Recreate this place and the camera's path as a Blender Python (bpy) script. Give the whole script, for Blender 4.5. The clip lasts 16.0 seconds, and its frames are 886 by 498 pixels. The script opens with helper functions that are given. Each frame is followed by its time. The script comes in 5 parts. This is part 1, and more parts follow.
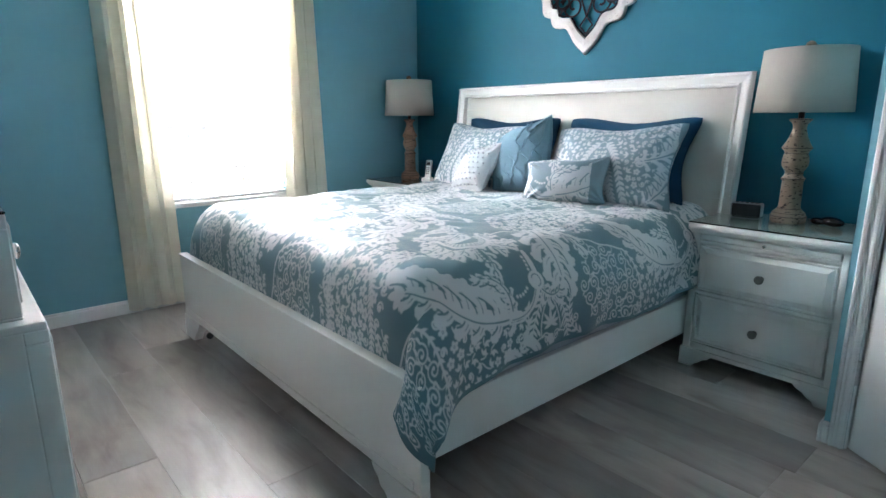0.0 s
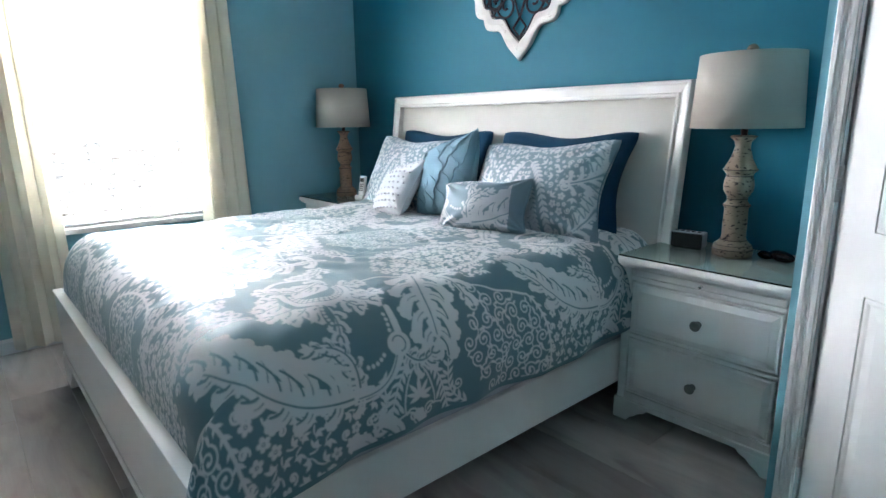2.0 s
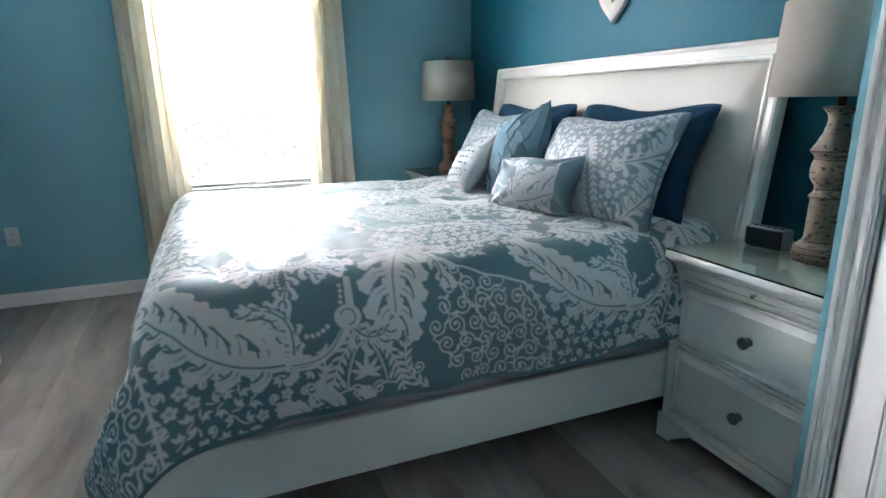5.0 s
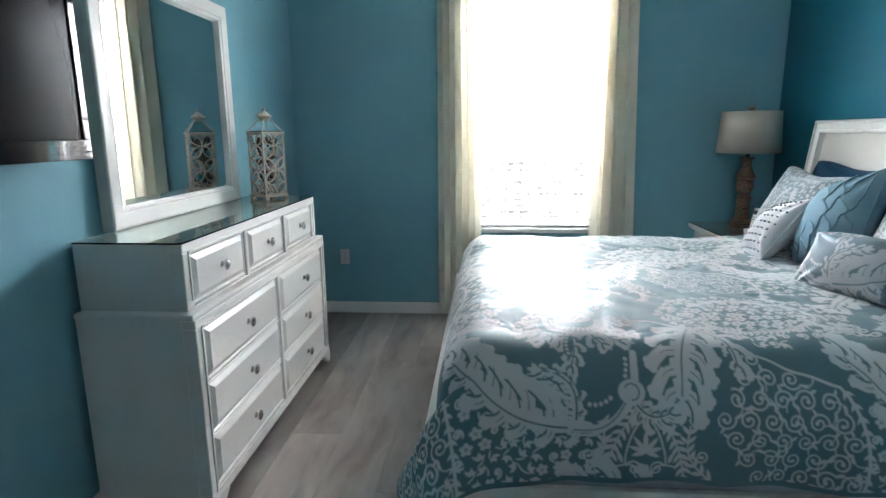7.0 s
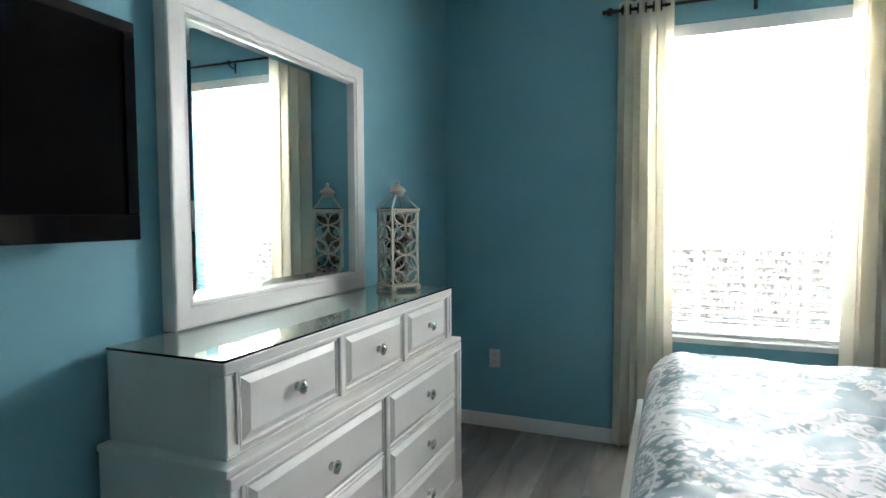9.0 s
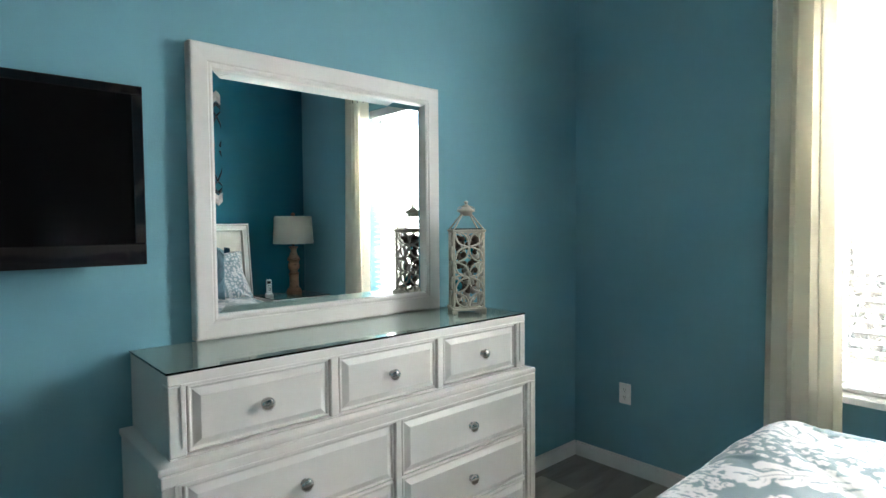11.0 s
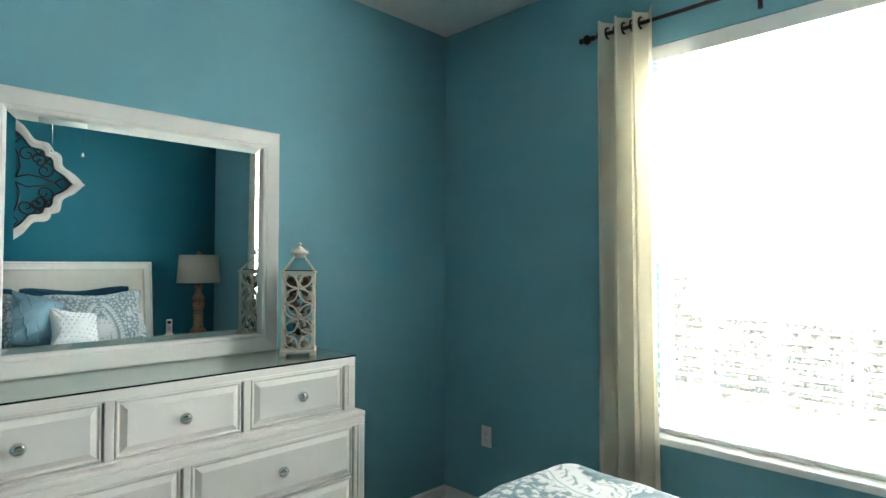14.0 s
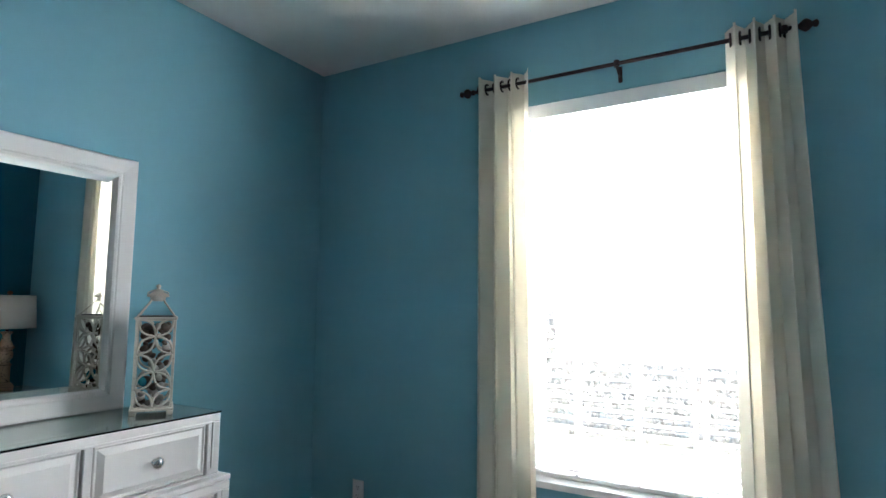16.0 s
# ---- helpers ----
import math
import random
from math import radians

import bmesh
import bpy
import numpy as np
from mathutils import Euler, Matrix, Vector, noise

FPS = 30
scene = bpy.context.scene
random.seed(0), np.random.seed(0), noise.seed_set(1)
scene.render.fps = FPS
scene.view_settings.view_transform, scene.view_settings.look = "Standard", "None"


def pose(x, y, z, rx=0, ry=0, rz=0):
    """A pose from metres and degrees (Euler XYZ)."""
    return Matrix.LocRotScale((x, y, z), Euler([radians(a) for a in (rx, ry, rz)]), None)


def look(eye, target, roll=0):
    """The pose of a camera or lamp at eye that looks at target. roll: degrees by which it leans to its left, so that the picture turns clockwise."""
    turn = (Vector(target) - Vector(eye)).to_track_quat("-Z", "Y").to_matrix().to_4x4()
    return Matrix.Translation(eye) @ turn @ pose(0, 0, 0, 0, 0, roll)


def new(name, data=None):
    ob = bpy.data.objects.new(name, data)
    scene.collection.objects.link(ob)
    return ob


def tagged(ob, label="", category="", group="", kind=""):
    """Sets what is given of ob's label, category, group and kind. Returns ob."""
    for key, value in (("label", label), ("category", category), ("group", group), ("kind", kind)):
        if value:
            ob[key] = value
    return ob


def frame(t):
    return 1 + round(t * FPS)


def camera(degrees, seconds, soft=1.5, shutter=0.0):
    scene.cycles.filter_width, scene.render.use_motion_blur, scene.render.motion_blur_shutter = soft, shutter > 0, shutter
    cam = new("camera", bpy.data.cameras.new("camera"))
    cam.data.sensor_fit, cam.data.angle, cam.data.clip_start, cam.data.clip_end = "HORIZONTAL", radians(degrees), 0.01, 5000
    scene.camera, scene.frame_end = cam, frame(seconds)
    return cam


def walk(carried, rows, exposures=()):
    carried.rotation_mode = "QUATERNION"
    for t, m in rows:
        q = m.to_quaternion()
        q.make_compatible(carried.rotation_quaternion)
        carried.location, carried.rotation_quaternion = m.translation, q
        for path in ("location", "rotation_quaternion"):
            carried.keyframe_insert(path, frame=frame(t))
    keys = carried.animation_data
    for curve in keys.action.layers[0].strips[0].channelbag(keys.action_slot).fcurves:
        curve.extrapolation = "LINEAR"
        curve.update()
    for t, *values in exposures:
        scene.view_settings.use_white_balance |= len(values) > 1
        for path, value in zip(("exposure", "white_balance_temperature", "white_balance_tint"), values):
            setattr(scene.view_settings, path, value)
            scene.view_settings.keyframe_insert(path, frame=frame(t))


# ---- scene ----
cam = camera(76.3, 16.0)
PATH = [
    (0, (0.034, 0.026, 1.175), (1.31, 1.498, 0.723), -0.2),
    (0.5, (0.075, 0.056, 1.207), (1.275, 1.586, 0.739), -0.2),
    (1, (0.168, 0.062, 1.243), (1.351, 1.603, 0.769), -0.3),
    (1.5, (0.382, 0.049, 1.237), (1.596, 1.567, 0.767), -0.5),
    (2, (0.621, 0.029, 1.237), (1.896, 1.504, 0.79), -0.7),
    (2.5, (0.905, 0.135, 1.216), (2.23, 1.571, 0.788), -0.4),
    (3, (1.081, 0.222, 1.198), (2.412, 1.654, 0.778), -0.1),
    (3.2, (1.152, 0.217, 1.178), (2.476, 1.656, 0.756), -0.1),
    (5.3, (1.187, -0.219, 1.198), (1.756, 1.629, 0.686), -0.6),
    (5.5, (1.169, -0.214, 1.2), (1.638, 1.662, 0.689), -0.5),
    (6, (1.133, -0.194, 1.216), (1.419, 1.718, 0.704), -0.5),
    (6.5, (1.092, -0.207, 1.264), (1.197, 1.727, 0.765), -0.4),
    (7, (1.079, -0.249, 1.332), (0.929, 1.705, 0.931), -0.5),
    (7.5, (1.047, -0.23, 1.384), (0.67, 1.717, 1.125), -0.5),
    (8, (0.97, -0.134, 1.371), (0.402, 1.778, 1.23), -0.5),
    (8.2, (0.934, -0.043, 1.361), (0.309, 1.852, 1.236), -0.4),
    (10.3, (1.405, 1.102, 1.273), (0.248, 2.724, 1.093), -0.6),
    (10.5, (1.474, 1.073, 1.311), (0.188, 2.595, 1.137), -0.6),
    (11, (1.644, 1.036, 1.376), (0.156, 2.369, 1.285), -0.4),
    (11.5, (1.75, 1.112, 1.342), (0.1, 2.242, 1.375), -0.7),
    (12, (1.787, 1.095, 1.338), (0.024, 2.038, 1.379), -0.5),
    (12.5, (1.865, 1.21, 1.352), (0.07, 2.091, 1.386), -0.4),
    (13, (1.957, 1.333, 1.363), (0.208, 2.303, 1.393), -0.4),
    (13.5, (2.032, 1.405, 1.365), (0.435, 2.609, 1.401), -0.1),
    (14, (2.072, 1.448, 1.387), (0.653, 2.857, 1.436), 0.2),
    (14.5, (2.122, 1.489, 1.403), (0.896, 3.066, 1.507), 0.3),
    (15, (2.125, 1.495, 1.407), (1.062, 3.183, 1.556), 0.5),
    (15.5, (2.031, 1.457, 1.405), (1.029, 3.178, 1.587), 0.6),
    (16, (1.939, 1.404, 1.4), (0.935, 3.122, 1.6), 0.5),
]
EXPOSURES = [(0.0, 3.6, 6050, 15), (3.0, 3.45, 6000, 15), (5.5, 3.42, 6200, 14), (7.0, 3.12, 6050, 12), (8.0, 2.98, 6050, 10), (10.5, 2.6, 6400, 9), (11.0, 2.9, 6350, 9), (12.0, 3.32, 6400, -3),
             (13.0, 3.35, 6400, -7), (13.5, 3.3, 6400, -4), (14.0, 2.85, 6350, 3), (14.5, 2.65, 6250, 8), (15.0, 2.65, 6000, 10), (16.0, 2.68, 5900, 13)]
walk(cam, [(t, look(eye, target, roll)) for t, eye, target, roll in PATH], EXPOSURES)

# ---- world and light ----
world = bpy.data.worlds.new("sky")
scene.world = world
world.use_nodes = True
wn = world.node_tree
sky = wn.nodes.new("ShaderNodeTexSky")
sky.sky_type = 'NISHITA'
sky.sun_disc = False
sky.sun_elevation, sky.sun_rotation = radians(48), radians(200)
wn.links.new(sky.outputs[0], wn.nodes["Background"].inputs[0])
wn.nodes["Background"].inputs[1].default_value = 0.15

sun = new("sun", bpy.data.lights.new("sun", 'SUN'))
sun.data.energy, sun.data.angle, sun.data.color = 4.0, radians(0.6), (1.0, 0.95, 0.88)
sun.matrix_world = look((0.6, -6, 10), (1.4, 4, 0))



def sky_lamp(name, sx, sy, energy, eye, target, spread):
    """Sky light that falls in through the window."""
    l = new(name, bpy.data.lights.new(name, 'AREA'))
    l.data.shape, l.data.size, l.data.size_y = 'RECTANGLE', sx, sy
    l.data.energy, l.data.color, l.data.spread = energy, (1.0, 0.965, 0.93), radians(spread)
    l.matrix_world = look(eye, target)


sky_lamp("low_daylight", 0.92, 1.30, 11, (1.41, 4.14, 1.75), (1.41, 2.4, 1.25), 180)
sky_lamp("high_daylight", 1.10, 0.55, 112, (1.41, 4.52, 2.95), (1.41, 2.95, 0.73), 150)


# ---- materials ----
def mat(name, base, rough=0.5, metal=0.0, var=0.06, vscale=3.0, bump=0.0, bscale=200.0, spec=0.5, stretch=(1, 1, 1), trans=0.0, coat=0.0, random_value=0.0):
    """A principled material with two scales of colour variation and a fine bump."""
    m = bpy.data.materials.new(name)
    m.use_nodes = True
    nt = m.node_tree
    b = nt.nodes["Principled BSDF"]
    b.inputs["Roughness"].default_value = rough
    b.inputs["Metallic"].default_value = metal
    b.inputs["Specular IOR Level"].default_value = spec
    b.inputs["Coat Weight"].default_value = coat
    tc = nt.nodes.new("ShaderNodeTexCoord")
    mp = nt.nodes.new("ShaderNodeMapping")
    mp.inputs["Scale"].default_value = stretch
    nt.links.new(tc.outputs["Object"], mp.inputs[0])
    n1 = nt.nodes.new("ShaderNodeTexNoise")
    n1.inputs["Scale"].default_value = vscale
    n1.inputs["Detail"].default_value = 4
    n2 = nt.nodes.new("ShaderNodeTexNoise")
    n2.inputs["Scale"].default_value = vscale * 14
    for n in (n1, n2):
        nt.links.new(mp.outputs[0], n.inputs["Vector"])
    add = nt.nodes.new("ShaderNodeMath")
    add.operation = 'MULTIPLY_ADD'
    nt.links.new(n2.outputs[0], add.inputs[0])
    add.inputs[1].default_value = 0.5
    nt.links.new(n1.outputs[0], add.inputs[2])
    mr = nt.nodes.new("ShaderNodeMapRange")
    mr.inputs["From Min"].default_value, mr.inputs["From Max"].default_value = 0.35, 1.15
    mr.inputs["To Min"].default_value, mr.inputs["To Max"].default_value = 1 - var, 1 + var
    nt.links.new(add.outputs[0], mr.inputs["Value"])
    mix = nt.nodes.new("ShaderNodeMix")
    mix.data_type, mix.blend_type = 'RGBA', 'MULTIPLY'
    mix.inputs[0].default_value = 1
    mix.inputs[6].default_value = (*base, 1)
    nt.links.new(mr.outputs[0], mix.inputs[7])
    out = mix.outputs[2]
    if random_value:
        oi = nt.nodes.new("ShaderNodeObjectInfo")
        r2 = nt.nodes.new("ShaderNodeMapRange")
        r2.inputs["To Min"].default_value, r2.inputs["To Max"].default_value = 1 - random_value, 1 + random_value
        nt.links.new(oi.outputs["Random"], r2.inputs["Value"])
        mx = nt.nodes.new("ShaderNodeMix")
        mx.data_type, mx.blend_type = 'RGBA', 'MULTIPLY'
        mx.inputs[0].default_value = 1
        nt.links.new(out, mx.inputs[6])
        nt.links.new(r2.outputs[0], mx.inputs[7])
        out = mx.outputs[2]
    nt.links.new(out, b.inputs["Base Color"])
    if bump:
        n3 = nt.nodes.new("ShaderNodeTexNoise")
        n3.inputs["Scale"].default_value = bscale
        nt.links.new(mp.outputs[0], n3.inputs["Vector"])
        bp = nt.nodes.new("ShaderNodeBump")
        bp.inputs["Strength"].default_value = bump
        bp.inputs["Distance"].default_value = 0.002
        nt.links.new(n3.outputs[0], bp.inputs["Height"])
        nt.links.new(bp.outputs[0], b.inputs["Normal"])
    if trans:
        tr = nt.nodes.new("ShaderNodeBsdfTranslucent")
        nt.links.new(out, tr.inputs[0])
        ms = nt.nodes.new("ShaderNodeMixShader")
        ms.inputs[0].default_value = trans
        nt.links.new(b.outputs[0], ms.inputs[1])
        nt.links.new(tr.outputs[0], ms.inputs[2])
        nt.links.new(ms.outputs[0], nt.nodes["Material Output"].inputs["Surface"])
    return m


def damask_mat(name, ground, figure, rough=0.53):
    """Jacquard cloth: a woven figure, stored as a weight on the mesh, over a coloured ground."""
    m = mat(name, ground, rough, var=0.05, vscale=4, bump=0.25, bscale=900, spec=0.5)
    nt = m.node_tree
    b = nt.nodes["Principled BSDF"]
    at = nt.nodes.new("ShaderNodeAttribute")
    at.attribute_name = "figure"
    mix = nt.nodes.new("ShaderNodeMix")
    mix.data_type = 'RGBA'
    src = b.inputs["Base Color"].links[0].from_socket
    nt.links.new(at.outputs["Fac"], mix.inputs[0])
    nt.links.new(src, mix.inputs[6])
    mix.inputs[7].default_value = (*figure, 1)
    nt.links.new(mix.outputs[2], b.inputs["Base Color"])
    b.inputs["Sheen Weight"].default_value = 0.28
    b.inputs["Sheen Roughness"].default_value = 0.4
    return m


def chippy_mat(name, paint, under, amount=0.56):
    """Old paint rubbed through to the dark wood in streaks."""
    m = mat(name, paint, 0.65, var=0.15, vscale=12, bump=0.3, bscale=90)
    nt = m.node_tree
    b = nt.nodes["Principled BSDF"]
    tc = nt.nodes.new("ShaderNodeTexCoord")
    mp = nt.nodes.new("ShaderNodeMapping")
    mp.inputs["Scale"].default_value = (1, 1, 2.2)
    nt.links.new(tc.outputs["Object"], mp.inputs[0])
    n = nt.nodes.new("ShaderNodeTexNoise")
    n.inputs["Scale"].default_value, n.inputs["Detail"].default_value = 55, 6
    nt.links.new(mp.outputs[0], n.inputs["Vector"])
    cr = nt.nodes.new("ShaderNodeValToRGB")
    cr.color_ramp.elements[0].position, cr.color_ramp.elements[1].position = amount, amount + 0.05
    nt.links.new(n.outputs[0], cr.inputs[0])
    mix = nt.nodes.new("ShaderNodeMix")
    mix.data_type = 'RGBA'
    src = b.inputs["Base Color"].links[0].from_socket
    nt.links.new(cr.outputs[0], mix.inputs[0])
    nt.links.new(src, mix.inputs[6])
    mix.inputs[7].default_value = (*under, 1)
    nt.links.new(mix.outputs[2], b.inputs["Base Color"])
    return m


def plank_mat():
    """Grey-brown vinyl plank with long grain, its tone differing from plank to plank."""
    m = bpy.data.materials.new("vinyl_plank")
    m.use_nodes = True
    nt = m.node_tree
    b = nt.nodes["Principled BSDF"]
    b.inputs["Roughness"].default_value = 0.34
    b.inputs["Specular IOR Level"].default_value = 0.45
    tc = nt.nodes.new("ShaderNodeTexCoord")
    oi = nt.nodes.new("ShaderNodeObjectInfo")
    off = nt.nodes.new("ShaderNodeVectorMath")
    off.operation = 'MULTIPLY_ADD'
    nt.links.new(oi.outputs["Random"], off.inputs[0])
    off.inputs[1].default_value = (37, 91, 13)
    nt.links.new(tc.outputs["Object"], off.inputs[2])
    mp = nt.nodes.new("ShaderNodeMapping")
    mp.inputs["Scale"].default_value = (5.5, 1.3, 1)
    nt.links.new(off.outputs[0], mp.inputs[0])
    n1 = nt.nodes.new("ShaderNodeTexNoise")
    n1.inputs["Scale"].default_value, n1.inputs["Detail"].default_value = 1.6, 5
    n1.inputs["Distortion"].default_value = 0.6
    nt.links.new(mp.outputs[0], n1.inputs["Vector"])
    mp2 = nt.nodes.new("ShaderNodeMapping")
    mp2.inputs["Scale"].default_value = (90, 4, 1)
    nt.links.new(off.outputs[0], mp2.inputs[0])
    n2 = nt.nodes.new("ShaderNodeTexNoise")
    n2.inputs["Scale"].default_value = 2.0
    nt.links.new(mp2.outputs[0], n2.inputs["Vector"])
    cr = nt.nodes.new("ShaderNodeValToRGB")
    e = cr.color_ramp.elements
    e[0].position, e[0].color = 0.28, (0.250, 0.212, 0.190, 1)
    e[1].position, e[1].color = 0.68, (0.44, 0.395, 0.362, 1)
    mid = e.new(0.47)
    mid.color = (0.360, 0.316, 0.288, 1)
    nt.links.new(n1.outputs[0], cr.inputs[0])
    tone = nt.nodes.new("ShaderNodeMapRange")
    tone.inputs["To Min"].default_value, tone.inputs["To Max"].default_value = 0.66, 1.24
    nt.links.new(oi.outputs["Random"], tone.inputs["Value"])
    fine = nt.nodes.new("ShaderNodeMapRange")
    fine.inputs["To Min"].default_value, fine.inputs["To Max"].default_value = 0.93, 1.07
    nt.links.new(n2.outputs[0], fine.inputs["Value"])
    mul = nt.nodes.new("ShaderNodeMath")
    mul.operation = 'MULTIPLY'
    nt.links.new(tone.outputs[0], mul.inputs[0])
    nt.links.new(fine.outputs[0], mul.inputs[1])
    mix = nt.nodes.new("ShaderNodeMix")
    mix.data_type, mix.blend_type = 'RGBA', 'MULTIPLY'
    mix.inputs[0].default_value = 1
    nt.links.new(cr.outputs[0], mix.inputs[6])
    nt.links.new(mul.outputs[0], mix.inputs[7])
    nt.links.new(mix.outputs[2], b.inputs["Base Color"])
    bp = nt.nodes.new("ShaderNodeBump")
    bp.inputs["Strength"].default_value, bp.inputs["Distance"].default_value = 0.15, 0.001
    nt.links.new(n2.outputs[0], bp.inputs["Height"])
    nt.links.new(bp.outputs[0], b.inputs["Normal"])
    return m


def clear_glass(name, tint=(0.95, 0.99, 0.97), rough=0.0):
    m = bpy.data.materials.new(name)
    m.use_nodes = True
    nt = m.node_tree
    b = nt.nodes["Principled BSDF"]
    b.inputs["Base Color"].default_value = (*tint, 1)
    b.inputs["Roughness"].default_value = rough
    b.inputs["Transmission Weight"].default_value = 1
    b.inputs["IOR"].default_value = 1.45
    return m


PAINT = mat("teal_wall_paint", (0.188, 0.415, 0.492), 0.6, var=0.04, vscale=1.5, bump=0.35, bscale=260, spec=0.3)
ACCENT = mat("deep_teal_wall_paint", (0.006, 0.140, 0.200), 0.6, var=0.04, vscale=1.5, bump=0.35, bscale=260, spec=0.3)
CEIL = mat("ceiling_paint", (0.78, 0.78, 0.76), 0.85, var=0.03, vscale=2, bump=0.8, bscale=120, spec=0.2)
TRIM = mat("white_trim_paint", (0.80, 0.80, 0.78), 0.48, var=0.025, vscale=4)
LACQUER = mat("white_furniture_lacquer", (0.77, 0.75, 0.715), 0.36, var=0.025, vscale=3)
HIDE = mat("cream_leatherette", (0.60, 0.575, 0.52), 0.48, var=0.04, vscale=5, bump=0.5, bscale=420)
PEWTER = mat("antique_pewter", (0.20, 0.19, 0.18), 0.35, 1.0, var=0.1, vscale=30)
STEEL = mat("brushed_nickel", (0.70, 0.68, 0.65), 0.15, 1.0, var=0.05, vscale=20)
BRONZE = mat("oil_rubbed_bronze", (0.035, 0.022, 0.022), 0.4, 0.7, var=0.1, vscale=20)
IRON = mat("dark_iron", (0.02, 0.022, 0.03), 0.55, 0.6, var=0.1, vscale=20)
CURTAIN = mat("cream_curtain_cloth", (0.95, 0.91, 0.81), 0.85, var=0.015, vscale=6, bump=0.35, bscale=700, spec=0.1, trans=0.46)
SHADE = mat("linen_lampshade", (0.50, 0.46, 0.40), 0.85, var=0.05, vscale=9, bump=0.6, bscale=500, spec=0.1, trans=0.2)
GREEN_GLASS = clear_glass("table_glass", (0.80, 0.93, 0.89))
PANE = clear_glass("window_glass", (1, 1, 1))
MIRROR = mat("silvered_mirror", (0.90, 0.93, 0.93), 0.0, 1.0, var=0.0)
TVBLACK = mat("gloss_black_plastic", (0.008, 0.006, 0.007), 0.05, var=0.05, spec=0.5)
SCREEN = mat("tv_screen", (0.004, 0.0035, 0.004), 0.16, var=0.02, spec=0.05)
MATTBLACK = mat("black_plastic", (0.015, 0.014, 0.015), 0.4, var=0.05)
NAVY = mat("navy_pillowcase", (0.008, 0.050, 0.100), 0.8, var=0.12, vscale=7, bump=0.4, bscale=500, spec=0.15)
SLATEBLUE = mat("slate_blue_cloth", (0.165, 0.275, 0.335), 0.8, var=0.08, vscale=8, bump=0.4, bscale=600, spec=0.15)
WHITECLOTH = mat("white_cotton", (0.58, 0.60, 0.62), 0.85, var=0.04, vscale=8, bump=0.4, bscale=600, spec=0.15)
GREYCLOTH = mat("grey_bed_sheet", (0.40, 0.41, 0.46), 0.85, var=0.06, vscale=6, bump=0.3, bscale=500, spec=0.1)
DAMASK = damask_mat("damask_comforter_cloth", (0.092, 0.178, 0.203), (0.60, 0.605, 0.60))
DAMASK2 = damask_mat("damask_sham_cloth", (0.150, 0.225, 0.262), (0.50, 0.52, 0.54))
CREAMCHIP = chippy_mat("chipped_cream_paint", (0.215, 0.160, 0.112), (0.022, 0.014, 0.010), 0.575)
BROWNCHIP = chippy_mat("worn_brown_paint", (0.30, 0.185, 0.125), (0.05, 0.03, 0.02), 0.58)
ARTWHITE = chippy_mat("whitewashed_wood", (0.66, 0.62, 0.58), (0.30, 0.22, 0.17), 0.66)
LANTERN = chippy_mat("distressed_ivory_metal", (0.62, 0.57, 0.47), (0.20, 0.13, 0.08), 0.66)
SLAT = mat("white_blind_slat", (0.82, 0.82, 0.80), 0.45, var=0.02, vscale=6, trans=0.3)
VINYL = mat("white_window_vinyl", (0.80, 0.80, 0.79), 0.4, var=0.02)
PLATE = mat("white_plastic", (0.74, 0.74, 0.72), 0.4, var=0.02)
DARK = mat("socket_slot", (0.03, 0.03, 0.03), 0.6, var=0.02)
PLANK = plank_mat()
JOINT = mat("floor_joint", (0.06, 0.05, 0.045), 0.8, var=0.1)
PEBBLE = mat("beach_pebbles", (0.46, 0.42, 0.37), 0.7, var=0.3, vscale=14, random_value=0.35)
PEBBLE_DARK = mat("brown_pebbles_and_dark_fill", (0.14, 0.10, 0.075), 0.7, var=0.3, vscale=14, random_value=0.3)
PEBBLE_TEAL = mat("teal_sea_glass", (0.05, 0.28, 0.33), 0.25, var=0.15, vscale=14)
LEAF = mat("hedge_leaves", (0.26, 0.24, 0.20), 0.7, var=0.2, vscale=3, trans=0.6)
TAPE = mat("white_blind_tape", (0.85, 0.85, 0.84), 0.8, var=0.02, trans=0.7)
MARK = mat("dim_grey_print", (0.06, 0.06, 0.065), 0.5, var=0.05)
SATIN = mat("satin_nickel", (0.55, 0.54, 0.52), 0.42, 0.8, var=0.05)
LAWN = mat("lawn", (0.17, 0.165, 0.12), 0.9, var=0.3, vscale=2)
SILVER = mat("silver_plastic", (0.45, 0.46, 0.48), 0.35, 0.6, var=0.03)


# ---- mesh helpers ----
def mesh_object(name, bm, material, parent=None, label="", smooth=False):
    me = bpy.data.meshes.new(name)
    bmesh.ops.recalc_face_normals(bm, faces=bm.faces)
    bm.to_mesh(me)
    bm.free()
    me.materials.append(material)
    if smooth:
        me.shade_smooth()
    ob = new(name, me)
    if parent is not None:
        ob.parent = parent
    if label:
        ob["label"] = label
    return ob


def part(name, bm, material, parent, label="", smooth=False):
    return mesh_object(name, bm, material, parent, label, smooth)


def thing(name, label, category, x=0.0, y=0.0, z=0.0, rz=0.0, group="", kind=""):
    ob = new(name)
    ob.empty_display_size = 0.05
    ob.matrix_basis = pose(x, y, z, 0, 0, rz)
    return tagged(ob, label, category, group, kind)


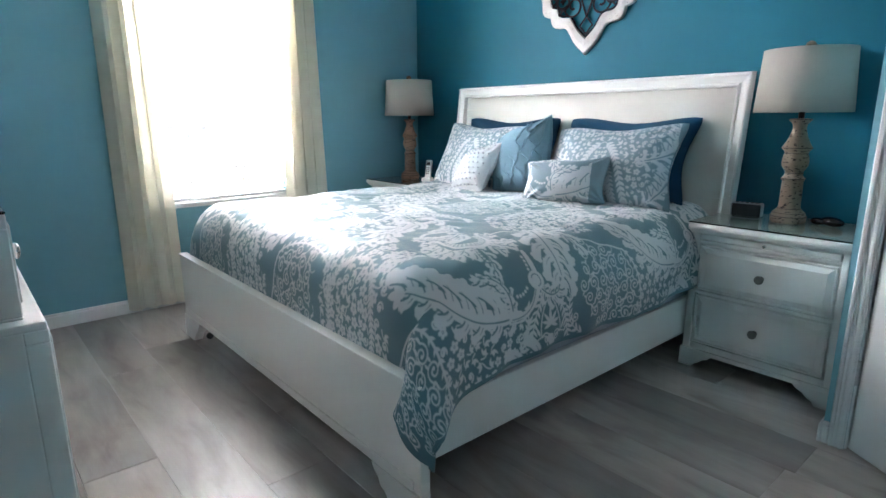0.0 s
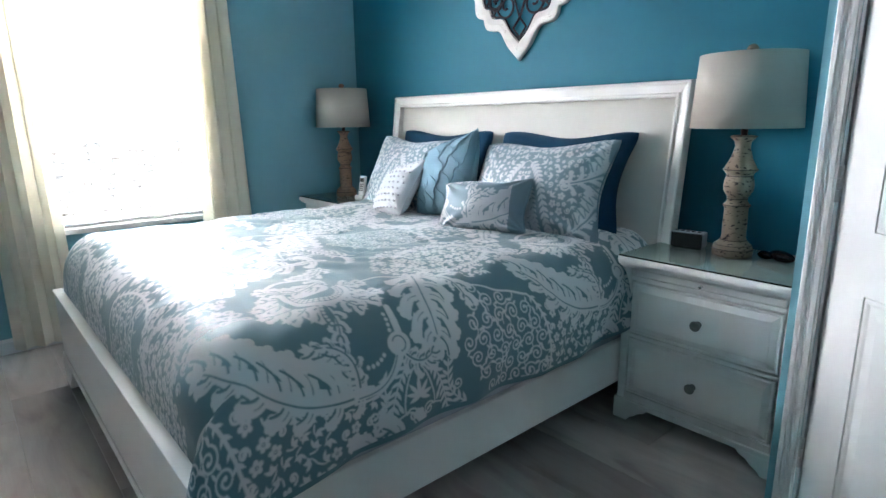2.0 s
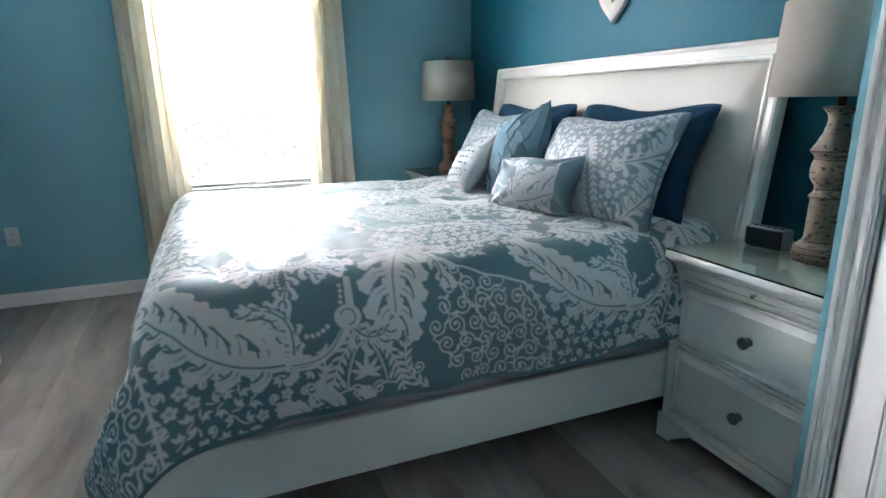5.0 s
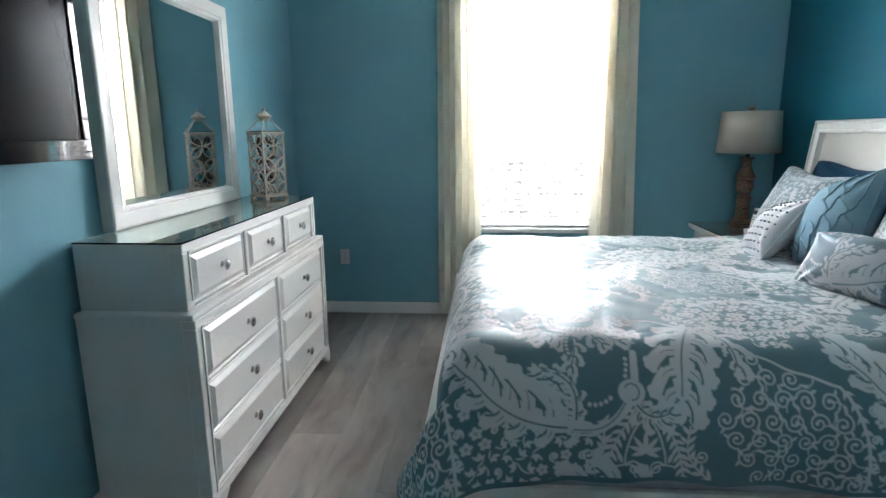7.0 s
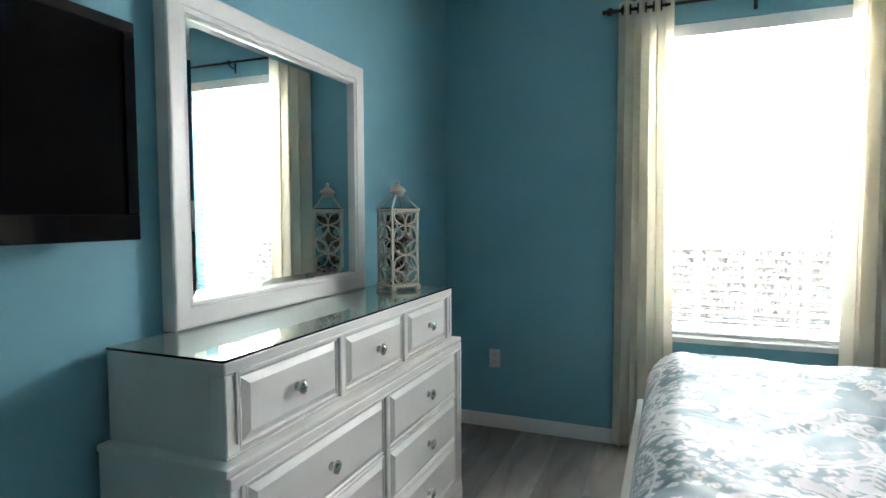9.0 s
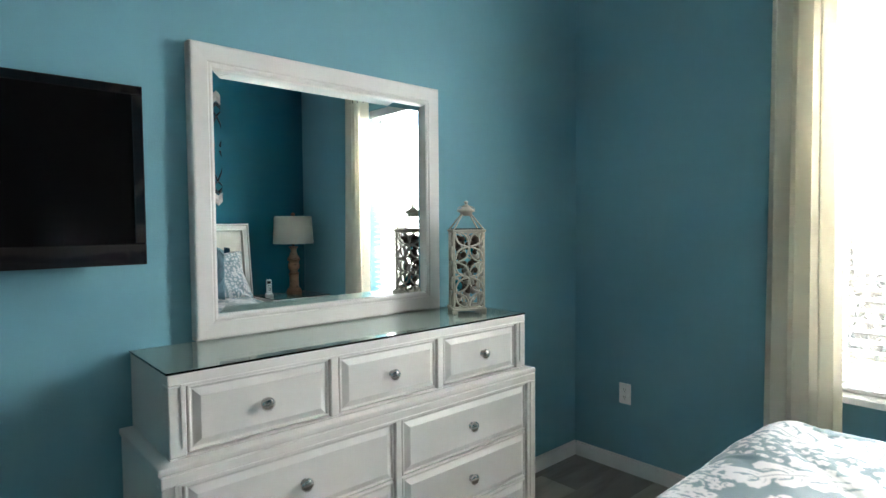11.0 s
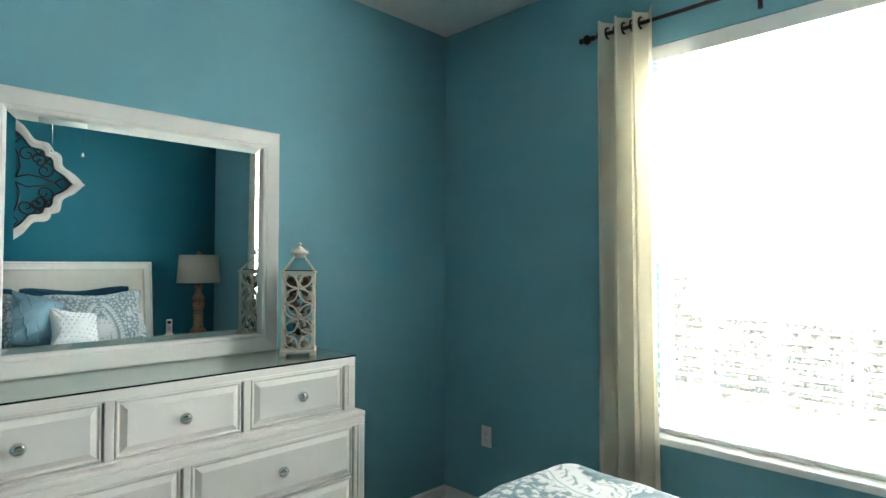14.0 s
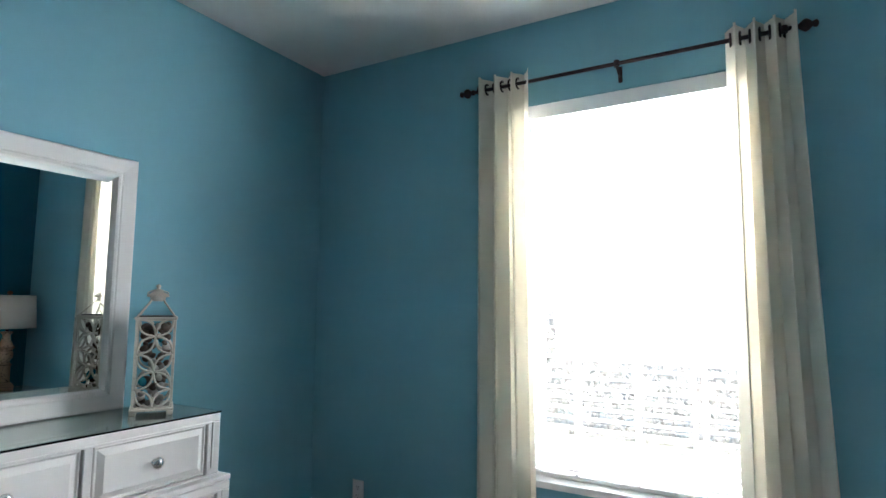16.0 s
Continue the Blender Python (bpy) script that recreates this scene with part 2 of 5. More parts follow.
def add_box(bm, x0, x1, y0, y1, z0, z1, bevel=0.0, seg=2):
    geo = bmesh.ops.create_cube(bm, size=1, matrix=Matrix.Translation(((x0 + x1) / 2, (y0 + y1) / 2, (z0 + z1) / 2)) @ Matrix.Diagonal((abs(x1 - x0), abs(y1 - y0), abs(z1 - z0), 1)))
    if bevel:
        vs = set(geo["verts"])
        es = [e for e in bm.edges if e.verts[0] in vs and e.verts[1] in vs]
        bmesh.ops.bevel(bm, geom=es, offset=bevel, segments=seg, profile=0.6, affect='EDGES', clamp_overlap=True)
    return bm


def box(*a, **k):
    return add_box(bmesh.new(), *a, **k)


def lathe(profile, seg=32, bm=None, at=(0, 0, 0)):
    """A turned shape from (radius, height) pairs."""
    bm = bm or bmesh.new()
    rings = []
    for r, z in profile:
        rings.append([bm.verts.new((at[0] + r * math.cos(2 * math.pi * i / seg), at[1] + r * math.sin(2 * math.pi * i / seg), at[2] + z)) for i in range(seg)])
    for a, b in zip(rings, rings[1:]):
        for i in range(seg):
            bm.faces.new((a[i], a[(i + 1) % seg], b[(i + 1) % seg], b[i]))
    bm.faces.new(rings[0][::-1])
    bm.faces.new(rings[-1])
    return bm


def sweep(points, r, bm=None, seg=8, closed=False, flat=1.0, up=(0, 0, 1)):
    """A tube along points; flat squeezes its section along up."""
    bm = bm or bmesh.new()
    pts = [Vector(p) for p in points]
    n = len(pts)
    rings = []
    for i, p in enumerate(pts):
        a = pts[(i - 1) % n] if closed or i > 0 else p
        b = pts[(i + 1) % n] if closed or i < n - 1 else p
        d = (b - a).normalized()
        u = Vector(up)
        s = d.cross(u)
        if s.length < 1e-3:
            s = d.cross(Vector((1, 0, 0)))
        s.normalize()
        w = s.cross(d).normalized()
        rings.append([bm.verts.new(p + s * r * math.cos(2 * math.pi * k / seg) + w * r * flat * math.sin(2 * math.pi * k / seg)) for k in range(seg)])
    for i in range(n if closed else n - 1):
        a, b = rings[i], rings[(i + 1) % n]
        for k in range(seg):
            bm.faces.new((a[k], a[(k + 1) % seg], b[(k + 1) % seg], b[k]))
    if not closed:
        bm.faces.new(rings[0][::-1])
        bm.faces.new(rings[-1])
    return bm


def prism(outline, depth, bm=None, place=None):
    """A flat outline of (u, v) pairs in the local xz plane, given thickness along y."""
    bm = bm or bmesh.new()
    m = place or Matrix.Identity(4)
    a = [bm.verts.new(m @ Vector((u, 0, v))) for u, v in outline]
    b = [bm.verts.new(m @ Vector((u, depth, v))) for u, v in outline]
    n = len(outline)
    bm.faces.new(a)
    bm.faces.new(b[::-1])
    for i in range(n):
        bm.faces.new((a[i], b[i], b[(i + 1) % n], a[(i + 1) % n]))
    return bm


def raised_panel(w, h, t=0.018, lip=0.012, slope=0.028, bm=None, m=None):
    """A drawer or door panel in the local yz plane, facing +x, with an edge bead and a sloped field."""
    bm = bm or bmesh.new()
    m = m or Matrix.Identity(4)
    loops = []
    for inset, x in ((0, 0), (0, t * 0.55), (0.003, t * 0.7), (lip * 0.6, t * 0.7), (lip, t * 0.45), (lip + 0.003, t * 0.45), (lip + slope, t), (lip + slope + 0.002, t)):
        loops.append([bm.verts.new(m @ Vector((x, sy * (w / 2 - inset), sz * (h / 2 - inset)))) for sy, sz in ((-1, -1), (1, -1), (1, 1), (-1, 1))])
    for a, b in zip(loops, loops[1:]):
        for i in range(4):
            bm.faces.new((a[i], a[(i + 1) % 4], b[(i + 1) % 4], b[i]))
    bm.faces.new(loops[-1])
    bm.faces.new(loops[0][::-1])
    return bm


def knob(parent, x, y, z, r=0.018, material=STEEL, label="round brushed nickel knob"):
    prof = [(r * 0.62, 0), (r * 0.62, 0.003), (r * 0.36, 0.005), (r * 0.34, 0.012), (r * 0.8, 0.015), (r, 0.019), (r * 0.95, 0.024), (r * 0.6, 0.028), (r * 0.1, 0.030)]
    bm = lathe(prof, 20)
    bmesh.ops.transform(bm, matrix=Matrix.Translation((x, y, z)) @ Matrix.Rotation(radians(90), 4, 'Y'), verts=bm.verts)
    return part("knob", bm, material, parent, label, True)
# ---- the room ----
WX, EX, NY, SY, CZ = -0.298, 3.05, 3.82, -2.3, 2.74   # wall faces and ceiling
WIN = (0.955, 1.865, 0.655, 2.337)                     # window opening: x, x, z, z
PX, PY = 2.33, 0.53                                    # outer corner of the closet walls
DOOR = (-0.312, 0.458, 2.04)                           # door opening in the closet wall: y, y, height


def setting(name, bm, material, label, category="wall"):
    return tagged(mesh_object(name, bm, material), label, category, kind="structure")


setting("wall_west", box(WX - 0.12, WX, SY - 0.12, NY + 0.2, -0.05, CZ), PAINT, "unseen plain teal wall closing the south end behind the dresser")
bm = bmesh.new()
add_box(bm, WX, WIN[0], NY, NY + 0.2, -0.05, CZ)
add_box(bm, WIN[1], EX, NY, NY + 0.2, -0.05, CZ)
add_box(bm, WIN[0], WIN[1], NY, NY + 0.2, -0.05, WIN[2] - 0.03)
add_box(bm, WIN[0], WIN[1], NY, NY + 0.2, WIN[3], CZ)
setting("wall_north", bm, PAINT, "unseen plain teal wall closing the south end with a tall window")
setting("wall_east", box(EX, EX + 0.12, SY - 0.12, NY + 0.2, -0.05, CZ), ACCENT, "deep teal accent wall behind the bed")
# never in view; stands far back so it returns less light to the room
setting("wall_south", box(WX, EX, SY - 0.12, SY, -0.05, CZ), PAINT, "unseen plain teal wall closing the south end")
setting("wall_partition", box(PX, EX, DOOR[1], PY, -0.05, CZ), PAINT, "short teal wall beside the nightstand")
bm = bmesh.new()
add_box(bm, PX, PX + 0.11, SY, DOOR[0], -0.05, CZ)
add_box(bm, PX, PX + 0.11, DOOR[0], DOOR[1], DOOR[2], CZ)
setting("wall_closet", bm, PAINT, "teal closet wall with a door opening")
setting("ceiling", box(WX - 0.12, EX + 0.12, SY - 0.12, NY + 0.2, CZ, CZ + 0.12), CEIL, "flat white textured ceiling", "ceiling")
floor = setting("floor", box(WX - 0.1, EX + 0.1, SY - 0.1, NY + 0.1, -0.06, -0.006), JOINT, "grey-brown wood-look vinyl plank floor", "floor")


def base_run(name, x0, y0, x1, y1, nx, ny):
    """A baseboard with a stepped top along a wall; nx, ny point into the room."""
    bm = bmesh.new()
    for t, z in ((0.013, 0.072), (0.008, 0.086)):
        add_box(bm, min(x0, x1, x0 + nx * t, x1 + nx * t), max(x0, x1, x0 + nx * t, x1 + nx * t), min(y0, y1, y0 + ny * t, y1 + ny * t), max(y0, y1, y0 + ny * t, y1 + ny * t), 0.0 if z < 0.08 else 0.07, z, 0.003, 1)
    return tagged(mesh_object(name, bm, TRIM), "white painted baseboard along the wall", "baseboard", kind="structure")


base_run("baseboard_north", WX + 0.013, NY, EX, NY, 0, -1)
base_run("baseboard_west", WX, SY, WX, NY, 1, 0)
base_run("baseboard_east", EX, PY + 0.013, EX, NY - 0.013, -1, 0)
base_run("baseboard_partition", PX - 0.013, PY, EX, PY, 0, 1)
base_run("baseboard_closet", PX, DOOR[1] + 0.052, PX, PY, -1, 0)


def make_door():
    y0, y1, h = DOOR
    d = thing("door_1", "white six-panel closet door standing ajar on nickel hinges", "door", PX, (y0 + y1) / 2, 0, kind="structure")
    w = y1 - y0
    bm = bmesh.new()
    for s in (-1, 1):
        for o, (a, b, t) in enumerate(((0, 0.051, 0.010), (0.005, 0.018, 0.015), (0.023, 0.028, 0.013), (0.036, 0.048, 0.017))):
            add_box(bm, -t, 0.0, s * (w / 2 + a), s * (w / 2 + b), 0, h + 0.06, 0.002, 1)
    add_box(bm, -0.010, 0, -w / 2 - 0.051, w / 2 + 0.051, h, h + 0.062, 0.002, 1)
    add_box(bm, -0.018, 0, -w / 2 - 0.048, w / 2 + 0.048, h + 0.044, h + 0.058, 0.002, 1)
    part("casing", bm, TRIM, d, "moulded white door casing")
    bm = bmesh.new()
    for s in (-1, 1):
        add_box(bm, 0.001, 0.109, s * w / 2, s * (w / 2 - 0.007), 0.001, h)
        add_box(bm, 0.055, 0.067, s * (w / 2 - 0.007), s * (w / 2 - 0.018), 0.001, h - 0.016)
    add_box(bm, 0.001, 0.109, -w / 2 + 0.007, w / 2 - 0.007, h - 0.016, h)
    part("jamb", bm, TRIM, d)
    lw = w - 0.020
    leaf = bmesh.new()
    add_box(leaf, 0.012, 0.042, -lw / 2, lw / 2, 0.010, h - 0.020)
    # stiles and rails stand proud of the sunk panels
    sx = (0.004, 0.012)
    for a, b in ((-lw / 2, -lw / 2 + 0.11), (-0.055, 0.055), (lw / 2 - 0.11, lw / 2)):
        add_box(leaf, *sx, a, b, 0.010, h - 0.020)
    for a, b in ((0.010, 0.23), (0.80, 0.96), (1.55, 1.65), (h - 0.14, h - 0.020)):
        for c, e in ((-lw / 2 + 0.11, -0.055), (0.055, lw / 2 - 0.11)):
            add_box(leaf, *sx, c, e, a, b)
    leaf_ob = part("door_leaf", leaf, TRIM, d, "white painted panelled door leaf")
    for a, b in ((0.23, 0.80), (0.96, 1.55), (1.65, h - 0.14)):
        for c, e in ((-lw / 2 + 0.11, -0.055), (0.055, lw / 2 - 0.11)):
            bm = raised_panel(e - c - 0.004, b - a - 0.004, 0.010, 0.016, 0.03, m=Matrix.Translation((0.0125, (c + e) / 2, (a + b) / 2)) @ Matrix.Rotation(math.pi, 4, 'Z'))
            part("door_panel", bm, TRIM, leaf_ob)
    for z in (0.30, 1.065, 1.83):
        bm = bmesh.new()
        for k in range(3):
            lathe([(0.0065, k * 0.031), (0.0065, k * 0.031 + 0.029)], 10, bm, (-0.004, lw / 2 + 0.006, z - 0.046))
        add_box(bm, 0.0005, 0.0035, lw / 2 - 0.026, lw / 2 + 0.004, z - 0.046, z + 0.046, 0.001, 1)
        part("hinge", bm, SATIN, d, "nickel butt hinge")
    bm = lathe([(0.030, 0), (0.030, 0.006), (0.012, 0.010), (0.012, 0.030), (0.026, 0.042), (0.027, 0.056), (0.018, 0.066), (0.002, 0.068)], 20)
    bmesh.ops.transform(bm, matrix=Matrix.Translation((0.004, -lw / 2 + 0.07, 0.95)) @ Matrix.Rotation(radians(-90), 4, 'Y'), verts=bm.verts)
    part("door_knob", bm, STEEL, leaf_ob, "round nickel door knob", True)
    leaf_ob.matrix_basis = pose(-0.004, lw / 2 + 0.006, 0) @ pose(0, 0, 0, 0, 0, -34) @ pose(0.004, -lw / 2 - 0.006, 0)


make_door()


def make_window():
    x0, x1, z0, z1 = WIN
    w = thing("window_1", "tall white vinyl sash window in a plain recess", "window", 0, NY, 0, kind="structure")
    part("window_sill", box(x0 - 0.0, x1 + 0.0, -0.035, 0.105, z0 - 0.03, z0, 0.005), TRIM, w, "white painted window sill")
    bm = bmesh.new()
    zm = 1.47
    for a, b, c, d in ((x0, x0 + 0.045, z0, z1), (x1 - 0.045, x1, z0, z1), (x0 + 0.045, x1 - 0.045, z0, z0 + 0.05), (x0 + 0.045, x1 - 0.045, z1 - 0.045, z1)):
        add_box(bm, a, b, 0.105, 0.165, c, d, 0.004, 1)
    part("window_frame", bm, VINYL, w)
    part("meeting_rail", box(x0 + 0.045, x1 - 0.045, 0.112, 0.155, zm - 0.02, zm + 0.02, 0.003, 1), VINYL, w)
    for c, d in ((z0 + 0.05, zm - 0.02), (zm + 0.02, z1 - 0.045)):
        p = part("pane", box(x0 + 0.045, x1 - 0.045, 0.130, 0.134, c, d), PANE, w, "clear window glass")
        p.visible_shadow = False
    for x in (1.17, 1.645):
        bm = bmesh.new()
        add_box(bm, x - 0.008, x + 0.008, 0.124, 0.129, z0 + 0.05, zm - 0.02)
        part("muntin", bm, VINYL, w)


make_window()


def make_blind():
    x0, x1, z0, z1 = WIN
    b = thing("window_blind", "white horizontal slat blind, lowered with slats open", "blind", 0, NY + 0.06, 0)
    part("valance", box(x0 + 0.003, x1 - 0.003, -0.056, -0.046, z1 - 0.068, z1 - 0.002, 0.004, 2), VINYL, b, "white blind valance")
    part("headrail", box(x0 + 0.006, x1 - 0.006, -0.028, 0.028, z1 - 0.048, z1 - 0.004, 0.003, 1), VINYL, b)
    bm = bmesh.new()
    tilt = radians(6)
    prof = [(-0.025 + 0.05 * i / 6, 0.0035 * (1 - ((i - 3) / 3) ** 2)) for i in range(7)]
    loop = [(u * math.cos(tilt), v + u * math.sin(tilt)) for u, v in prof] + [(u * math.cos(tilt), v - 0.0025 + u * math.sin(tilt)) for u, v in reversed(prof)]
    a = [bm.verts.new((x0 + 0.008, u, v)) for u, v in loop]
    c = [bm.verts.new((x1 - 0.008, u, v)) for u, v in loop]
    k = len(loop)
    for i in range(k):
        bm.faces.new((a[i], a[(i + 1) % k], c[(i + 1) % k], c[i]))
    bm.faces.new(a[::-1])
    bm.faces.new(c)
    first = part("slat", bm, SLAT, b)
    z = z0 + 0.045
    first.location.z = z
    while z < z1 - 0.11:
        z += 0.0435
        s = first.copy()
        scene.collection.objects.link(s)
        s.location.z = z
    part("bottom_rail", box(x0 + 0.008, x1 - 0.008, -0.025, 0.025, z0 + 0.003, z0 + 0.020, 0.003, 1), VINYL, b)
    for x in (1.180, 1.435, 1.690):
        bm = bmesh.new()
        for y in (-0.027, 0.026):
            add_box(bm, x - 0.007, x + 0.007, y, y + 0.001, z0 + 0.02, z1 - 0.05)
        part("ladder_tape", bm, TAPE, b, "white cloth ladder tape")


make_blind()

# ---- curtains ----
ROD_Z, ROD_Y = 2.425, 3.752


def make_rod():
    r = thing("curtain_rod", "dark bronze curtain rod with turned finials", "curtain rod", 1.391, ROD_Y, ROD_Z)
    part("pole", sweep([(-0.66, 0, 0), (0, 0, 0), (0.66, 0, 0)], 0.0085, seg=12), BRONZE, r, smooth=True)
    prof = [(0.010, 0), (0.013, 0.004), (0.013, 0.010), (0.008, 0.014), (0.020, 0.028), (0.024, 0.038), (0.018, 0.050), (0.009, 0.058), (0.013, 0.064), (0.014, 0.072), (0.006, 0.078)]
    for s in (-1, 1):
        bm = lathe(prof, 18)
        bmesh.ops.transform(bm, matrix=Matrix.Translation((s * 0.655, 0, 0)) @ Matrix.Rotation(radians(90 * s), 4, 'Y'), verts=bm.verts)
        part("finial", bm, BRONZE, r, "turned bronze finial", True)
    for x in (-0.625, 0.018, 0.625):
        bm = bmesh.new()
        add_box(bm, x - 0.009, x + 0.009, NY - ROD_Y - 0.004, NY - ROD_Y, -0.060, 0.012, 0.002, 1)
        sweep([(x, NY - ROD_Y - 0.003, -0.035), (x, 0.035, -0.03), (x, 0.008, -0.018), (x, -0.004, -0.013)], 0.005, bm, 8, up=(1, 0, 0))
        lathe([(0.012, -0.013), (0.012, 0.013)], 12, bm, (x, 0, 0))
        part("bracket", bm, BRONZE, r, "bronze wall bracket")


make_rod()


def make_curtain(xa_top, xb_top, xa_bot, xb_bot, phase, seed):
    rnd = random.Random(seed)
    c = thing("curtain", "floor-length cream grommet curtain beside the window", "curtain", 0, ROD_Y, 0, group="window curtains")
    nu, nv = 168, 48
    ztop, zbot = ROD_Z + 0.047, 0.028
    folds = 3.5
    bm = bmesh.new()
    rows = []
    wide = [rnd.uniform(-1, 1) for _ in range(6)]
    for j in range(nv + 1):
        v = j / nv
        z = ztop + (zbot - ztop) * v
        xa, xb = xa_top + (xa_bot - xa_top) * v ** 1.2, xb_top + (xb_bot - xb_top) * v ** 1.2
        row = []
        for i in range(nu + 1):
            u = i / nu
            ph = 2 * math.pi * folds * u + phase
            # deep round pleats from the grommets, loosening a little towards the hem
            amp = 0.046 * (1 - 0.25 * v) * (1 + 0.18 * math.sin(2.3 * u * math.pi + wide[0]))
            y = amp * math.sin(ph + 0.25 * v * wide[1]) + 0.006 * v * math.sin(1.7 * ph + 6 * wide[2])
            x = xa + (xb - xa) * (u + 0.045 * math.sin(2 * ph) * (1 - 0.25 * v) + 0.015 * v * math.sin(3 * u * math.pi + 5 * wide[3]) * math.sin(u * math.pi))
            row.append(bm.verts.new((x, y, z)))
        rows.append(row)
    for a, b in zip(rows, rows[1:]):
        for i in range(nu):
            bm.faces.new((a[i], a[i + 1], b[i + 1], b[i]))
    ob = part("panel", bm, CURTAIN, c, smooth=True)
    so = ob.modifiers.new("thickness", 'SOLIDIFY')
    so.thickness, so.offset = 0.002, 0
    for k in range(int(folds * 2)):
        u = ((k + 0.0) * math.pi - phase) / (2 * math.pi * folds)
        if 0.02 < u < 0.98:
            ring = [(xa_top + (xb_top - xa_top) * u, 0.024 * math.cos(q), ROD_Z - 0 + 0.024 * math.sin(q)) for q in np.linspace(0, 2 * math.pi, 24, endpoint=False)]
            part("grommet", sweep(ring, 0.0045, closed=True, up=(1, 0, 0)), BRONZE, c, "dark metal grommet", True)


make_curtain(0.738, 1.012, 0.728, 1.046, 0.9, 3)
make_curtain(1.828, 2.056, 1.815, 2.130, 2.0, 8)

# ---- bed ----
BX0, BX1, BY0, BY1 = 0.905, 2.93, 1.130, 3.218      # outside of the bed frame


def make_bed():
    b = thing("bed", "white lacquered king bed with cream padded headboard", "bed", 0, 0, 0)
    # headboard, leaning back towards the wall
    ya, yb, zt = 1.163, 3.202, 1.386

    def lean(z):
        return 2.975 - 0.115 * max(0.0, zt - z)

    bm = bmesh.new()
    prof = [(0.0, -0.012), (0.004, -0.024), (0.014, -0.026), (0.019, -0.016), (0.050, -0.010), (0.055, -0.020), (0.064, -0.020), (0.070, 0.004), (0.070, 0.022), (0.0, 0.022)]
    corners = [(ya, 0.10, 1, 0), (ya, zt, 1, -1), (yb, zt, -1, -1), (yb, 0.10, -1, 0)]
    rings = []
    for y, z, sy, sz in corners:
        rings.append([bm.verts.new((lean(z + sz * w) + d, y + sy * w, z + sz * w)) for w, d in prof])
    for a, c in zip(rings, rings[1:]):
        for i in range(len(prof)):
            j = (i + 1) % len(prof)
            bm.faces.new((a[i], a[j], c[j], c[i]))
    bm.faces.new(rings[0])
    bm.faces.new(rings[-1][::-1])
    hb = part("headboard", bm, LACQUER, b, "white moulded headboard frame")
    bm = bmesh.new()
    ny, nz = 60, 36
    g = []
    for j in range(nz + 1):
        row = []
        for i in range(ny + 1):
            u, v = i / ny, j / nz
            y, z = ya + 0.066 + (yb - ya - 0.132) * u, 0.30 + (zt - 0.066 - 0.30) * v
            e = min(u * (yb - ya - 0.16), (1 - u) * (yb - ya - 0.16), (1 - v) * (zt - 0.38))
            puff = 0.034 * (1 - math.exp(-e / 0.045))
            row.append(bm.verts.new((lean(z) + 0.012 - puff, y, z)))
        g.append(row)
    for a, c in zip(g, g[1:]):
        for i in range(ny):
            bm.faces.new((a[i], a[i + 1], c[i + 1], c[i]))
    part("padded_panel", bm, HIDE, hb, "cream leatherette padding", True)
    for y in (ya + 0.002, yb - 0.082):
        part("headboard_post", box(2.84, 2.90, y, y + 0.08, 0.0, 0.10), LACQUER, hb)
    # footboard with bracket feet
    x0, x1 = BX0, BX0 + 0.035
    ftop = 0.456
    bm = box(x0, x1, BY0, BY1, 0.122, ftop, 0.004, 2)
    fb = part("footboard", bm, LACQUER, b, "low white footboard")
    part("footboard_moulding", box(x0 - 0.010, x0, BY0 + 0.03, BY1 - 0.03, 0.129, 0.162, 0.005, 2), LACQUER, fb)
    part("footboard_cap", box(x0 - 0.006, x1 + 0.004, BY0 - 0.004, BY1 + 0.004, ftop, ftop + 0.010, 0.004, 2), LACQUER, fb)
    for s, y in ((1, BY0), (-1, BY1)):
        out = [(0, 0.0), (0.13, 0.0), (0.145, 0.018), (0.165, 0.048), (0.195, 0.062), (0.205, 0.085), (0.225, 0.10), (0.24, 0.122), (0, 0.122)]
        bm = prism([(s * u, v) for u, v in out], x1 - x0 + 0.008, place=Matrix.Translation((x1, y, 0)) @ Matrix.Rotation(radians(90), 4, 'Z'))
        part("bracket_foot", bm, LACQUER, fb)
        bm = lathe([(0.016, -0.010), (0.018, -0.006), (0.018, 0.006), (0.016, 0.010)], 16)
        bmesh.ops.transform(bm, matrix=Matrix.Translation((x1 + 0.03, y + s * 0.16, 0.018)) @ Matrix.Rotation(radians(90), 4, 'X'), verts=bm.verts)
        part("caster", bm, MATTBLACK, b, "small dark caster", True)
    for y in (1.222, 3.108):
        part("side_rail", box(x1, 2.845, y, y + 0.025, 0.142, 0.327, 0.003, 1), LACQUER, b, "white side rail")
    for k in range(5):
        x = 1.1 + k * 0.4
        part("slat", box(x, x + 0.08, 1.247, 3.108, 0.20, 0.225), LACQUER, b)
    for y in (BY0 + 0.5, BY1 - 0.5):
        part("centre_leg", box(1.92, 1.96, y, y + 0.04, 0, 0.20), LACQUER, b)


make_bed()
bm = box(0.975, 2.84, 1.249, 3.106, 0.226, 0.45, 0.03, 3)
tagged(mesh_object("box_spring", bm, GREYCLOTH, smooth=True), "grey cloth-covered box spring in the bed frame", "box spring")
bm = box(0.995, 2.84, 1.300, 3.055, 0.45, 0.675, 0.09, 4)
tagged(mesh_object("mattress", bm, GREYCLOTH, smooth=True), "thick mattress in a grey fitted sheet", "mattress")


